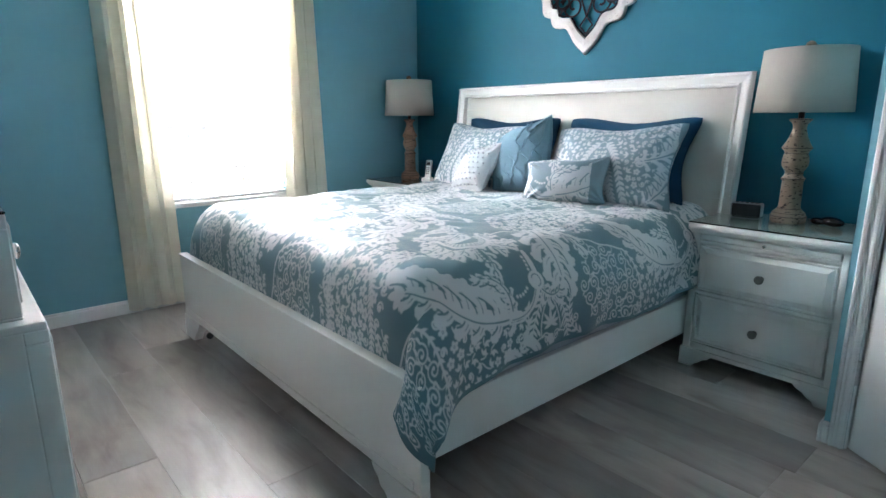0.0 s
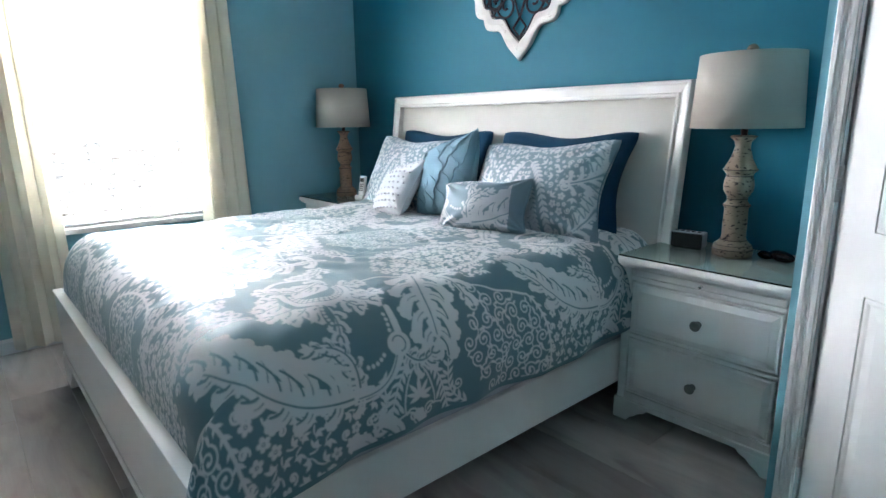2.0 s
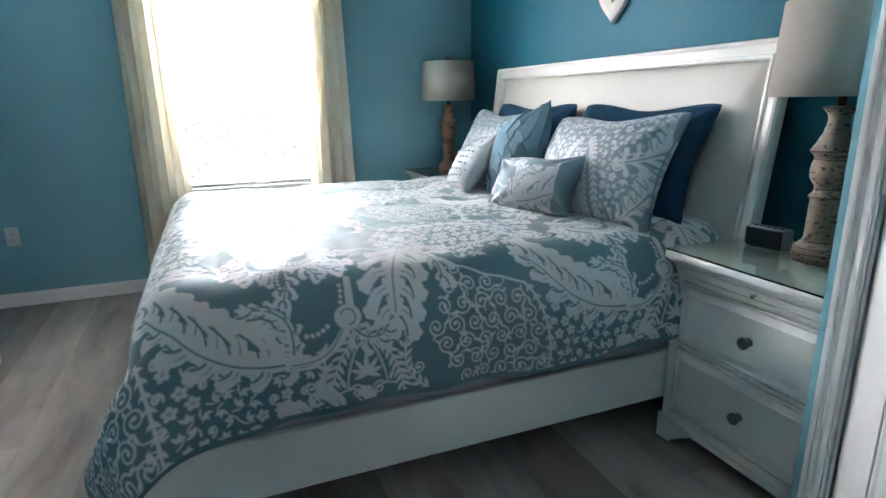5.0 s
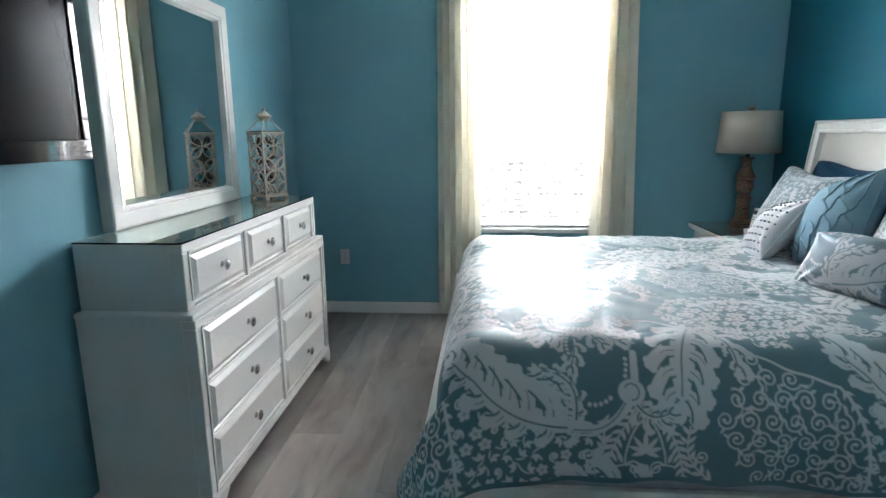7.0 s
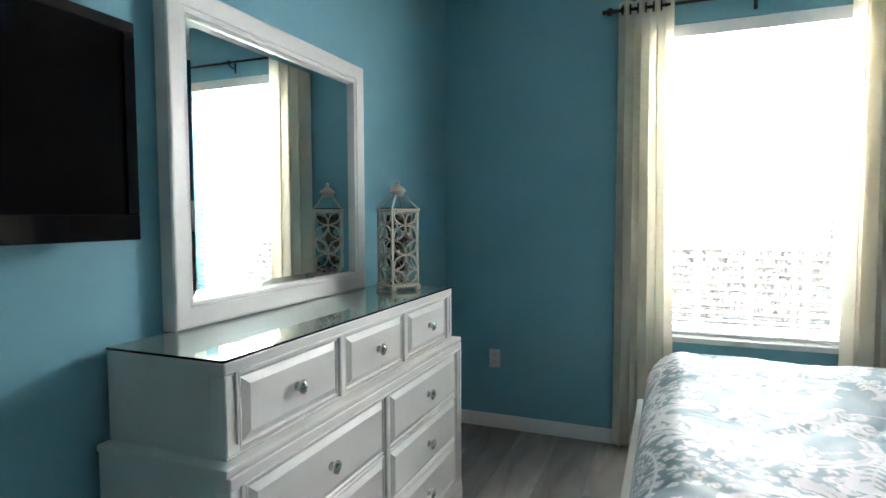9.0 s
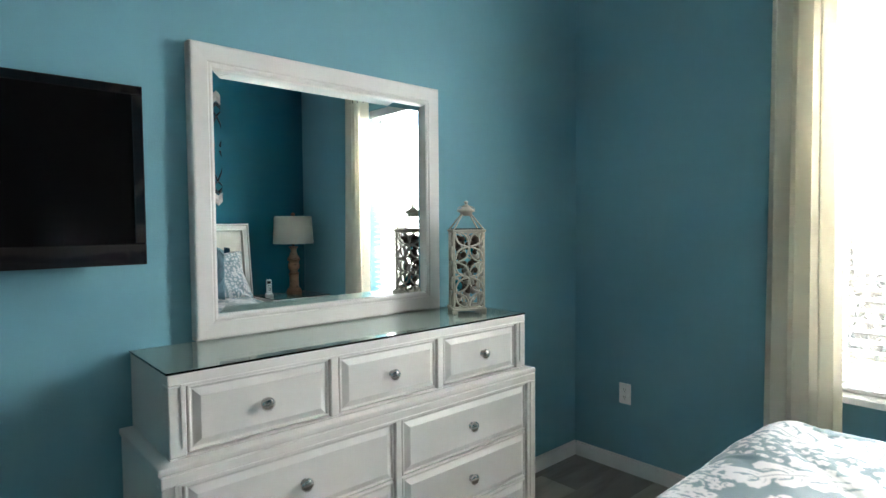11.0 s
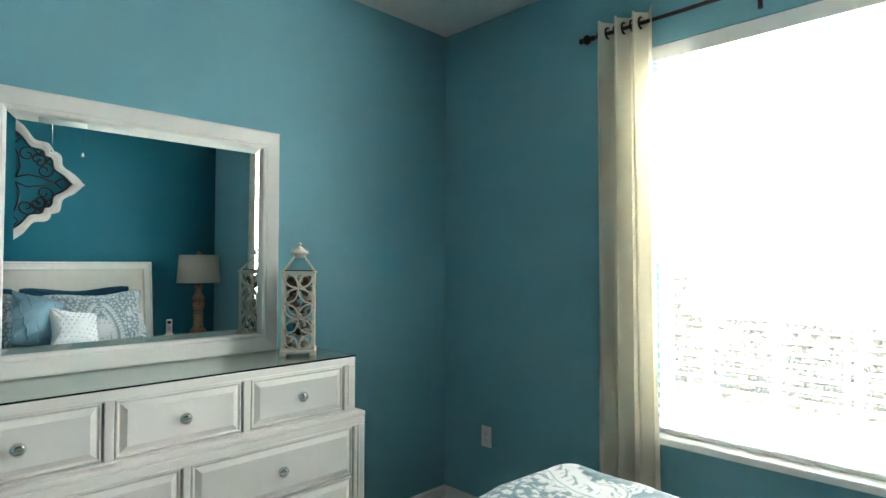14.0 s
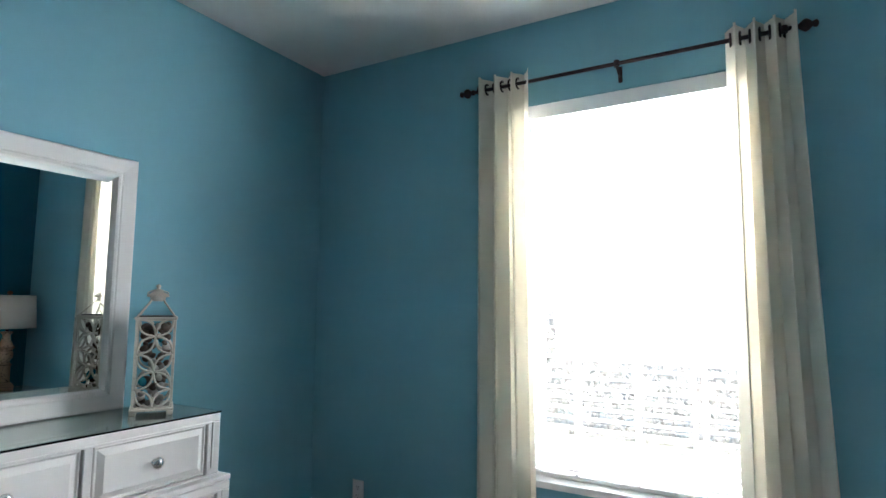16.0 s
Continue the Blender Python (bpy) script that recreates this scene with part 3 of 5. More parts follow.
# ---- woven figure of the bedding ----
class Figure:
    """A canvas on which leaves, scrolls and beads are laid in metres."""

    def __init__(self, w, h, res=0.0025, wrap=False):
        self.w, self.h, self.res, self.wrap = w, h, res, wrap
        self.nx, self.ny = int(round(w / res)), int(round(h / res))
        self.a = np.zeros((self.ny, self.nx), dtype=np.float32)

    def window(self, x0, x1, y0, y1):
        i0, i1 = max(0, int(x0 / self.res)), min(self.nx, int(x1 / self.res) + 2)
        j0, j1 = max(0, int(y0 / self.res)), min(self.ny, int(y1 / self.res) + 2)
        if i0 >= i1 or j0 >= j1:
            return None
        X, Y = np.meshgrid((np.arange(i0, i1) + 0.5) * self.res, (np.arange(j0, j1) + 0.5) * self.res)
        return (slice(j0, j1), slice(i0, i1)), X, Y

    def blob(self, x, y, rx, ry, turn=0.0, value=1.0):
        """An ellipse, carried on at the other edge where it crosses one."""
        r = max(rx, ry)
        for ox in (-self.w, 0.0, self.w):
            for oy in (-self.h, 0.0, self.h):
                if (ox or oy) and not self.wrap:
                    continue
                px, py = x + ox, y + oy
                if px + r < 0 or px - r > self.w or py + r < 0 or py - r > self.h:
                    continue
                got = self.window(px - r, px + r, py - r, py + r)
                if got is None:
                    continue
                s, X, Y = got
                c, n = math.cos(turn), math.sin(turn)
                u, v = ((X - px) * c + (Y - py) * n) / rx, (-(X - px) * n + (Y - py) * c) / ry
                e = np.clip((1 - np.sqrt(u * u + v * v)) * min(rx, ry) / self.res + 0.5, 0, 1)
                self.a[s] = self.a[s] * (1 - e) + value * e

    def drop(self, x, y, length, width, turn, value=1.0):
        """A leaf lobe, pointed at both ends, from (x, y) along turn."""
        n = max(4, int(length / (self.res * 2.2)))
        for k in range(n + 1):
            t = k / n
            r = width * 0.5 * math.sin(math.pi * min(1, 0.12 + 0.88 * t)) ** 0.75 * (1 if t < 0.62 else 1)
            self.blob(x + math.cos(turn) * length * t, y + math.sin(turn) * length * t, max(r, self.res * 0.6), max(r, self.res * 0.6), 0, value)

    def stroke(self, pts, width, value=1.0, taper=0.0):
        n = len(pts)
        for k in range(n - 1):
            (x0, y0), (x1, y1) = pts[k], pts[k + 1]
            m = max(1, int(math.hypot(x1 - x0, y1 - y0) / (self.res * 1.2)))
            for q in range(m):
                t = (k + q / m) / (n - 1)
                r = width * 0.5 * (1 - taper * t)
                self.blob(x0 + (x1 - x0) * q / m, y0 + (y1 - y0) * q / m, r, r, 0, value)

    def spiral(self, x, y, r, turn, hand=1, width=0.006, loops=1.35):
        pts = []
        for k in range(30):
            t = k / 29
            a = turn + hand * t * loops * 2 * math.pi
            q = r * (1 - 0.82 * t)
            pts.append((x + q * math.cos(a), y + q * math.sin(a)))
        self.stroke(pts, width)
        self.blob(*pts[-1], width * 1.0, width * 1.0)
        return pts

    def beads(self, pts, r, step):
        left = 0.0
        for (x0, y0), (x1, y1) in zip(pts, pts[1:]):
            d = math.hypot(x1 - x0, y1 - y0)
            while left < d:
                self.blob(x0 + (x1 - x0) * left / d, y0 + (y1 - y0) * left / d, r, r)
                left += step
            left -= d

    def plume(self, pts, size, lobes=9, vein=True):
        """An acanthus plume along a curved spine: fingered, round-tipped lobes on both sides with dark clefts between them."""
        P = np.array(pts)
        n = len(P)
        jobs = []
        for k in range(lobes):
            t = (k + 0.5) / lobes
            i = min(n - 2, int(t * (n - 1)))
            d = P[i + 1] - P[i]
            a = math.atan2(d[1], d[0])
            s = size * (0.50 + 0.62 * math.sin(math.pi * (0.12 + 0.74 * t)))
            for side in (-1, 1):
                jobs.append((P[i][0], P[i][1], a + side * (1.02 - 0.50 * t), s, side))
        for x, y, turn, s, side in jobs:
            q = bend(x, y, x + math.cos(turn) * s, y + math.sin(turn) * s, -side * 0.16, 9)
            for m, (px, py) in enumerate(q):
                r = s * (0.075 + 0.105 * (m / 8) ** 0.8)
                self.blob(px, py, r, r)
            for d in (-0.95, 0.0, 0.95):
                self.blob(q[-1][0] + math.cos(turn + d) * s * 0.13, q[-1][1] + math.sin(turn + d) * s * 0.13, s * 0.085, s * 0.085)
        a = math.atan2(*(P[-1] - P[-2])[::-1])
        self.drop(P[-1][0] - 0.02 * math.cos(a), P[-1][1] - 0.02 * math.sin(a), size * 0.95, size * 0.45, a)
        self.stroke(pts, size * 0.26)
        if vein:
            for x, y, turn, s, side in jobs:
                off = turn + side * 0.42
                self.stroke([(x + math.cos(off) * s * g, y + math.sin(off) * s * g) for g in (0.20, 0.55, 1.0)], 0.0060, 0.0)
                self.stroke([(x + math.cos(turn) * s * g, y + math.sin(turn) * s * g) for g in (0.30, 0.80)], 0.0034, 0.1)
            self.stroke(pts, 0.0062, 0.0)

    def flower(self, x, y, r, petals=5, turn=0.0):
        for k in range(petals):
            a = turn + 2 * math.pi * k / petals
            self.blob(x + math.cos(a) * r * 0.58, y + math.sin(a) * r * 0.58, r * 0.42, r * 0.36, a)
        self.blob(x, y, r * 0.26, r * 0.26, 0, 0.0)
        self.blob(x, y, r * 0.14, r * 0.14)

    def fill(self, tries, r, seed, ground=0.08):
        """Sprigs and small flowers wherever the cloth is still plain for r around."""
        rnd = random.Random(seed)
        m = int(r / self.res)
        for _ in range(tries):
            x, y = rnd.uniform(r, self.w - r), rnd.uniform(r, self.h - r)
            i, j = int(x / self.res), int(y / self.res)
            if self.a[j - m:j + m + 1, i - m:i + m + 1].max() > ground:
                continue
            a = rnd.random() * 6.28
            q = rnd.random()
            if q < 0.35:
                self.flower(x, y, r * 0.92, 5, a)
            elif q < 0.6:
                self.spiral(x, y, r * 0.75, a, rnd.choice((-1, 1)), max(0.0034, r * 0.24), 1.2)
            else:
                for d in (-1.1, 0, 1.1):
                    self.drop(x - 0.6 * r * math.cos(a), y - 0.6 * r * math.sin(a), r * 1.35, r * 0.55, a + d * 0.8)

    def sample(self, u, v):
        """The figure at cloth places (u, v), repeated, and mirrored from side to side unless it wraps."""
        if self.wrap:
            i, j = np.floor(u / self.res), np.floor(v / self.res)
            fx, fy = u / self.res - i, v / self.res - j
            i, j = i.astype(int) % self.nx, j.astype(int) % self.ny
            i2, j2 = (i + 1) % self.nx, (j + 1) % self.ny
            A = self.a
            return (A[j, i] * (1 - fx) + A[j, i2] * fx) * (1 - fy) + (A[j2, i] * (1 - fx) + A[j2, i2] * fx) * fy
        x, y = (u / self.res) % (2 * self.nx), (v / self.res) % self.ny
        x = np.where(x >= self.nx, 2 * self.nx - 1e-3 - x, x)
        x, y = np.clip(x - 0.5, 0, self.nx - 1.001), np.clip(y - 0.5, 0, self.ny - 1.001)
        i, j = x.astype(int), y.astype(int)
        fx, fy = x - i, y - j
        i2, j2 = np.minimum(i + 1, self.nx - 1), np.minimum(j + 1, self.ny - 1)
        A = self.a
        return (A[j, i] * (1 - fx) + A[j, i2] * fx) * (1 - fy) + (A[j2, i] * (1 - fx) + A[j2, i2] * fx) * fy


def arc(cx, cy, r, a0, a1, n=24):
    return [(cx + r * math.cos(a0 + (a1 - a0) * k / (n - 1)), cy + r * math.sin(a0 + (a1 - a0) * k / (n - 1))) for k in range(n)]


def bend(x0, y0, x1, y1, bulge, n=20):
    dx, dy = x1 - x0, y1 - y0
    return [(x0 + dx * t - dy * bulge * math.sin(math.pi * t), y0 + dy * t + dx * bulge * math.sin(math.pi * t)) for t in (k / (n - 1) for k in range(n))]


def garland(f, pts, leaf, width=0.0045, spread=0.75, gap=0.62, plump=0.46):
    """A stem with small leaves in pairs."""
    f.stroke(pts, width)
    run = 0.0
    for (x0, y0), (x1, y1) in zip(pts, pts[1:]):
        run += math.hypot(x1 - x0, y1 - y0)
        if run > leaf * gap:
            run = 0.0
            a = math.atan2(y1 - y0, x1 - x0)
            for s in (-1, 1):
                f.drop(x1, y1, leaf, leaf * plump, a + s * spread)


def ogee(w, h, y0, n=40):
    """Half of a pointed arch, from its apex on the mirror line down to its foot."""
    return [(w * math.sin(math.pi * 0.5 * t) ** 0.8 * (1 - 0.18 * max(0.0, t - 0.7)), y0 + h * (1 - t) + 0.10 * h * math.sin(2 * math.pi * t) * 0.6) for t in (k / (n - 1) for k in range(n))]


def palmette(f, w, h, y0, leaf):
    """A pointed arch of leaf garlands around a tulip and scrolls."""
    garland(f, ogee(w, h, y0), leaf)
    garland(f, ogee(w * 0.66, h * 0.80, y0), leaf * 0.8)
    for q in range(4):
        f.drop(0.0, y0 + h * 0.30, h * (0.34 - 0.03 * q), h * 0.085, radians(90 - 26 * q))
    f.stroke(ogee(w * 0.30, h * 0.48, y0 + h * 0.18, 24), 0.004)
    for x, y, r, t, s in ((0.20, 0.13, 0.15, 0.4, 1), (0.42, 0.22, 0.12, 2.2, -1), (0.12, 0.02, 0.11, 1.4, -1), (0.48, 0.02, 0.10, 3.0, 1)):
        f.spiral(w * x, y0 + h * y, h * r, t, s, 0.0048)
        f.drop(w * x, y0 + h * (y + r), h * 0.10, h * 0.045, t)


def feather(f, x, y, turn, length, width):
    """A broad petal edged with rounded lobes, with a beaded eye."""
    c, s = math.cos(turn), math.sin(turn)
    for k in range(9):
        t = 0.25 + 0.75 * k / 8
        half = width * math.sin(math.pi * min(0.93, 0.15 + 0.80 * t)) * 0.5
        for side in (-1, 1):
            px, py = x + c * length * t - s * half * side, y + s * length * t + c * half * side
            f.blob(px, py, width * 0.17, width * 0.13, turn + side * 0.6)
    f.drop(x, y, length * 1.02, width * 0.78, turn)
    f.stroke([(x + c * length * t, y + s * length * t) for t in (0.1, 0.4, 0.7)], 0.005, 0.0)
    for side in (-1, 1):
        f.stroke([(x + c * length * t - s * side * width * 0.16 * t, y + s * length * t + c * side * width * 0.16 * t) for t in (0.15, 0.45, 0.78)], 0.004, 0.0)


def acanthus(f, pts, left, right, lobes, ribs=True):
    """A leaf with fingered lobes along a spine; left and right are the lengths of its lobes on either side."""
    P = np.array(pts)
    run = np.hypot(*np.diff(P, axis=0).T).sum()
    n = len(P)
    cuts = []
    for k in range(n - 1):
        t = k / (n - 1)
        d = P[k + 1] - P[k]
        a = math.atan2(d[1], d[0])
        for side, size in ((1, left), (-1, right)):
            r = 0.18 * size * math.sin(math.pi * (0.10 + 0.84 * t)) ** 0.7
            f.blob(P[k][0] - side * math.sin(a) * r * 0.8, P[k][1] + side * math.cos(a) * r * 0.8, r, r)
    for k in range(lobes):
        t = (k + 0.5) / lobes
        i = min(n - 2, int(t * (n - 1)))
        d = P[i + 1] - P[i]
        a = math.atan2(d[1], d[0])
        for side, size in ((1, left), (-1, right)):
            if size <= 0:
                continue
            s = size * (0.50 + 0.55 * math.sin(math.pi * (0.16 + 0.66 * t)))
            turn = a + side * (1.20 - 0.65 * t)
            q = bend(P[i][0], P[i][1], P[i][0] + math.cos(turn) * s * 0.86, P[i][1] + math.sin(turn) * s * 0.86, side * 0.20, 10)
            full = min(0.24 * s, 0.38 * run / lobes)
            for m, (x, y) in enumerate(q):
                r = full * (0.55 + 0.45 * m / 9)
                f.blob(x, y, r, r)
            e = math.atan2(q[-1][1] - q[-3][1], q[-1][0] - q[-3][0])
            for g in (-1.35, -0.45, 0.45, 1.35):
                f.blob(q[-1][0] + math.cos(e + g) * full * 0.78, q[-1][1] + math.sin(e + g) * full * 0.80, full * 0.56, full * 0.56)
            cuts.append((q, turn, side, s, full))
    a = math.atan2(*(P[-1] - P[-3])[::-1])
    tip = 0.50 * (max(left, 0.03) + max(right, 0.03)) * 0.5
    for g in (-0.75, 0.0, 0.75):
        f.drop(P[-1][0], P[-1][1], tip * (1.15 - 0.3 * abs(g)), tip * 0.55, a + g)
    f.stroke(pts, 0.014)
    for q, turn, side, s, full in cuts:
        c, e = math.cos(turn - side * 1.57) * full * 1.06, math.sin(turn - side * 1.57) * full * 1.06
        f.stroke([(x + c, y + e) for x, y in q[3:10]], 0.0058, 0.0)
        if ribs:
            f.stroke(q[2:7], 0.0036, 0.0, 0.4)
    f.stroke(pts[1:-1], 0.0058, 0.0, 0.3)


def sprig(f, x, y, r, a, kind):
    """One small flower, leaf spray or curl."""
    if kind < 0.38:
        f.flower(x, y, r, 5, a)
    elif kind < 0.78:
        f.stroke(bend(x - r * math.cos(a), y - r * math.sin(a), x + r * math.cos(a), y + r * math.sin(a), 0.35, 8), 0.0048)
        for d in (-0.9, 0.1, 1.0):
            f.drop(x, y, r * 1.15, r * 0.5, a + d)
    else:
        f.spiral(x, y, r * 0.85, a, 1 if kind < 0.9 else -1, 0.0055, 1.1)
        f.drop(x, y + r * 0.5, r, r * 0.45, a)


def scroll_field(f, inside, x0, x1, y0, y1, step, rnd):
    """Running tendrils with curled ends, wherever inside allows."""
    j = 0
    y = y0
    while y < y1:
        x = x0 + (step * 0.5 if j % 2 else 0.0)
        while x < x1:
            if inside(x, y):
                a, hand = rnd.uniform(0, 6.28), rnd.choice((-1, 1))
                q = f.spiral(x, y, step * 0.45, a, hand, 0.0052, 1.5)
                e = a - hand * 1.2
                f.stroke(bend(q[0][0], q[0][1], q[0][0] + math.cos(e) * step * 0.75, q[0][1] + math.sin(e) * step * 0.75, hand * 0.3, 10), 0.0052, 1.0, 0.3)
                f.drop(q[0][0], q[0][1], step * 0.34, step * 0.15, e + hand * 0.9)
                f.drop(q[6][0], q[6][1], step * 0.28, step * 0.13, a + hand * 2.4)
            x += step
        y += step * 0.86
        j += 1


def damask_figure():
    """One repeat, 1.08 m along the bed and 0.86 m across it: scroll field, palmette, knot with plumes, peacock flower, wreath and sprigs on plain ground."""
    f = Figure(1.08, 0.86, 0.0022, True)
    rnd = random.Random(5)
    # sprigs under the great plume
    plume = bend(0.70, 0.125, 1.085, 0.335, -0.16, 60)
    j = 0
    y = -0.06
    while y < 0.27:
        x = 0.655 + (0.019 if j % 2 else 0.0)
        while x < 1.10:
            i = min(range(60), key=lambda k: abs(plume[k][0] - x))
            if y < plume[i][1] - 0.012 and x < 1.065 - (y - 0.05) * 0.1:
                sprig(f, x + rnd.uniform(-0.006, 0.006), y + rnd.uniform(-0.006, 0.006), 0.0165, rnd.uniform(0, 6.28), rnd.random())
            x += 0.041
        y += 0.037
        j += 1
    # scroll field, edged towards the sprigs by a rim
    rim = arc(0.30, 0.055, 0.325, 0.80 * math.pi, 1.18 * math.pi, 50)
    roof = bend(rim[0][0], rim[0][1], 0.372, 0.462, -0.10, 30)

    def inside(x, y):
        top = rim[0][1] + (0.462 - rim[0][1]) * max(0.0, (x - rim[0][0])) / (0.372 - rim[0][0])
        return math.hypot(x - 0.30, y - 0.055) < 0.300 and -0.045 < y < top - 0.045 and x < 0.345 - 0.45 * abs(y - 0.16)

    scroll_field(f, inside, -0.02, 0.36, -0.05, 0.42, 0.060, rnd)
    f.stroke(rim, 0.0085)
    for k in range(2, 48, 4):
        a = math.atan2(rim[k][1] - 0.055, rim[k][0] - 0.30)
        f.drop(rim[k][0], rim[k][1], 0.022, 0.010, a + 0.9)
        f.drop(rim[k][0], rim[k][1], 0.018, 0.008, a + math.pi - 0.7)
    f.stroke(roof, 0.0075)
    # palmette of garlands over a tulip
    ax = 0.548
    for sgn in (-1, 1):
        garland(f, [(ax + sgn * x, y) for x, y in ogee(0.112, 0.225, -0.045, 60)], 0.030, 0.0055, 0.80, 0.70, 0.36)
        garland(f, [(ax + sgn * x, y) for x, y in bend(0.190, -0.03, 0.118, 0.150, 0.20, 40)], 0.030, 0.0055, 0.80, 0.74, 0.36)
        for k in range(4):
            f.drop(ax, 0.060, 0.062 - 0.008 * k, 0.0125, radians(90 - sgn * 36 * k))
        f.stroke([(ax + sgn * x, y) for x, y in ogee(0.056, 0.135, 0.020, 30)], 0.0055)
        for x, y, r, t in ((0.030, 0.012, 0.022, 0.4), (0.150, 0.050, 0.022, 2.8)):
            f.spiral(ax + sgn * x, y, r, t if sgn > 0 else math.pi - t, sgn, 0.0056)
        f.stroke(bend(ax + sgn * 0.012, -0.03, ax + sgn * 0.085, 0.012, sgn * 0.4), 0.0055)
        f.drop(ax + sgn * 0.062, 0.030, 0.030, 0.012, radians(90 - sgn * 20))
    # leaf hanging from the point of the roof, with a beaded leaf beside it
    f.blob(0.415, 0.31, 0.105, 0.175, 0.0, 0.0)
    acanthus(f, bend(0.374, 0.455, 0.452, 0.200, 0.06, 30), 0.105, 0.110, 5)
    acanthus(f, bend(0.368, 0.460, 0.292, 0.275, -0.16, 24), 0.030, 0.056, 4, False)
    f.beads(bend(0.356, 0.436, 0.315, 0.315, -0.14), 0.0050, 0.0140)
    f.stroke(bend(0.376, 0.460, 0.560, 0.520, 0.10), 0.012, 1.0, 0.4)
    # great plume, its inner leaf, the neck and the knot
    f.blob(0.87, 0.265, 0.24, 0.075, 0.45, 0.0)
    acanthus(f, plume, 0.128, 0.062, 7)
    acanthus(f, bend(0.735, 0.140, 0.835, 0.270, 0.30, 24), 0.030, 0.075, 5)
    f.beads(bend(0.765, 0.150, 0.806, 0.268, 0.20), 0.0050, 0.0140)
    f.stroke(bend(0.585, 0.205, 0.750, 0.128, -0.20), 0.024, 1.0, 0.2)
    f.stroke(bend(0.605, 0.180, 0.760, 0.112, -0.20), 0.010, 1.0, 0.3)
    f.stroke(bend(0.600, 0.196, 0.745, 0.122, -0.20), 0.004, 0.0)
    f.blob(0.583, 0.222, 0.036, 0.032)
    f.stroke(arc(0.583, 0.222, 0.020, 0.6, 4.9), 0.0045, 0.0)
    acanthus(f, bend(0.575, 0.195, 0.475, 0.175, 0.25, 18), 0.050, 0.036, 4)
    f.beads(bend(0.640, 0.205, 0.705, 0.188, -0.12), 0.0058, 0.0155)
    f.beads(bend(0.596, 0.262, 0.592, 0.320, 0.05), 0.0058, 0.0155)
    f.stroke([(0.572, 0.252), (0.566, 0.330)], 0.020)
    # peacock flower
    cx, cy = 0.700, 0.470
    for a, r, w in ((-2.75, 0.170, 0.082), (-2.35, 0.175, 0.080), (-1.98, 0.160, 0.070), (-1.08, 0.165, 0.070), (-0.72, 0.185, 0.080), (-0.36, 0.200, 0.082), (0.0, 0.185, 0.076), (0.35, 0.160, 0.066), (2.9, 0.165, 0.072)):
        acanthus(f, bend(cx + math.cos(a) * 0.055, cy + math.sin(a) * 0.050, cx + math.cos(a) * r, cy + math.sin(a) * r * 0.82, 0.12 if a < -1.5 else -0.12, 14), w * 0.55, w * 0.55, 3, False)
    acanthus(f, bend(cx + 0.035, cy - 0.08, cx + 0.045, cy - 0.195, -0.10, 16), 0.034, 0.034, 4, False)
    f.blob(cx + 0.042, cy - 0.120, 0.015, 0.042, 0.15, 0.0)
    f.beads(bend(cx + 0.040, cy - 0.085, cx + 0.044, cy - 0.155, 0.10), 0.0052, 0.0135)
    f.blob(cx + 0.01, cy, 0.112, 0.078, -0.2, 0.0)
    f.stroke(arc(cx + 0.005, cy + 0.015, 0.092, 2.9, 6.5, 40), 0.018)
    f.beads(arc(cx + 0.005, cy + 0.015, 0.074, 2.9, 6.5, 40), 0.0062, 0.0150)
    f.beads(arc(cx + 0.005, cy + 0.015, 0.062, 3.0, 6.4, 40), 0.0055, 0.0130)
    f.blob(cx + 0.012, cy + 0.028, 0.058, 0.036, -0.15)
    for k in range(5):
        f.stroke([(cx - 0.02, cy + 0.03), (cx - 0.02 + 0.045 * math.cos(-1.0 + 0.5 * k), cy + 0.03 + 0.030 * math.sin(-1.0 + 0.5 * k))], 0.0040, 0.0)
    f.stroke(arc(cx + 0.03, cy + 0.045, 0.105, 0.3, 2.6, 30), 0.016)
    acanthus(f, bend(cx - 0.06, cy + 0.085, cx + 0.135, cy + 0.100, -0.25, 20), 0.052, 0.030, 5)
    for k in range(13):
        x, y = 0.925 + 0.028 * (k % 5) + 0.012 * (k // 5), 0.440 + 0.030 * (k // 5) + 0.006 * (k % 2)
        f.blob(x, y, 0.0165, 0.0135)
        f.blob(x, y, 0.0055, 0.0045, 0.0, 0.0)
    # wreath of small flowers behind the roof's plain band
    j = 0
    y = 0.34
    while y < 0.80:
        x = -0.16 + (0.019 if j % 2 else 0.0)
        while x < 0.45:
            r = math.hypot((x - 0.145) / 0.290, (y - 0.575) / 0.205)
            if r < 1.0 and not 0.60 < r < 0.70:
                sprig(f, x + rnd.uniform(-0.006, 0.006), y + rnd.uniform(-0.005, 0.005), 0.019, rnd.uniform(0, 6.28), rnd.random())
            x += 0.038
        y += 0.034
        j += 1
    garland(f, [(0.145 + 0.188 * math.cos(q), 0.575 + 0.133 * math.sin(q)) for q in np.linspace(0, 6.28, 70)], 0.022, 0.0055)
    # upper plumes between the wreaths
    acanthus(f, bend(0.500, 0.790, 0.930, 0.640, 0.20, 50), 0.090, 0.080, 6)
    acanthus(f, bend(0.560, 0.720, 0.700, 0.640, -0.20, 24), 0.045, 0.040, 5)
    garland(f, bend(0.47, 0.70, 0.42, 0.83, 0.20, 24), 0.026, 0.006)
    return f


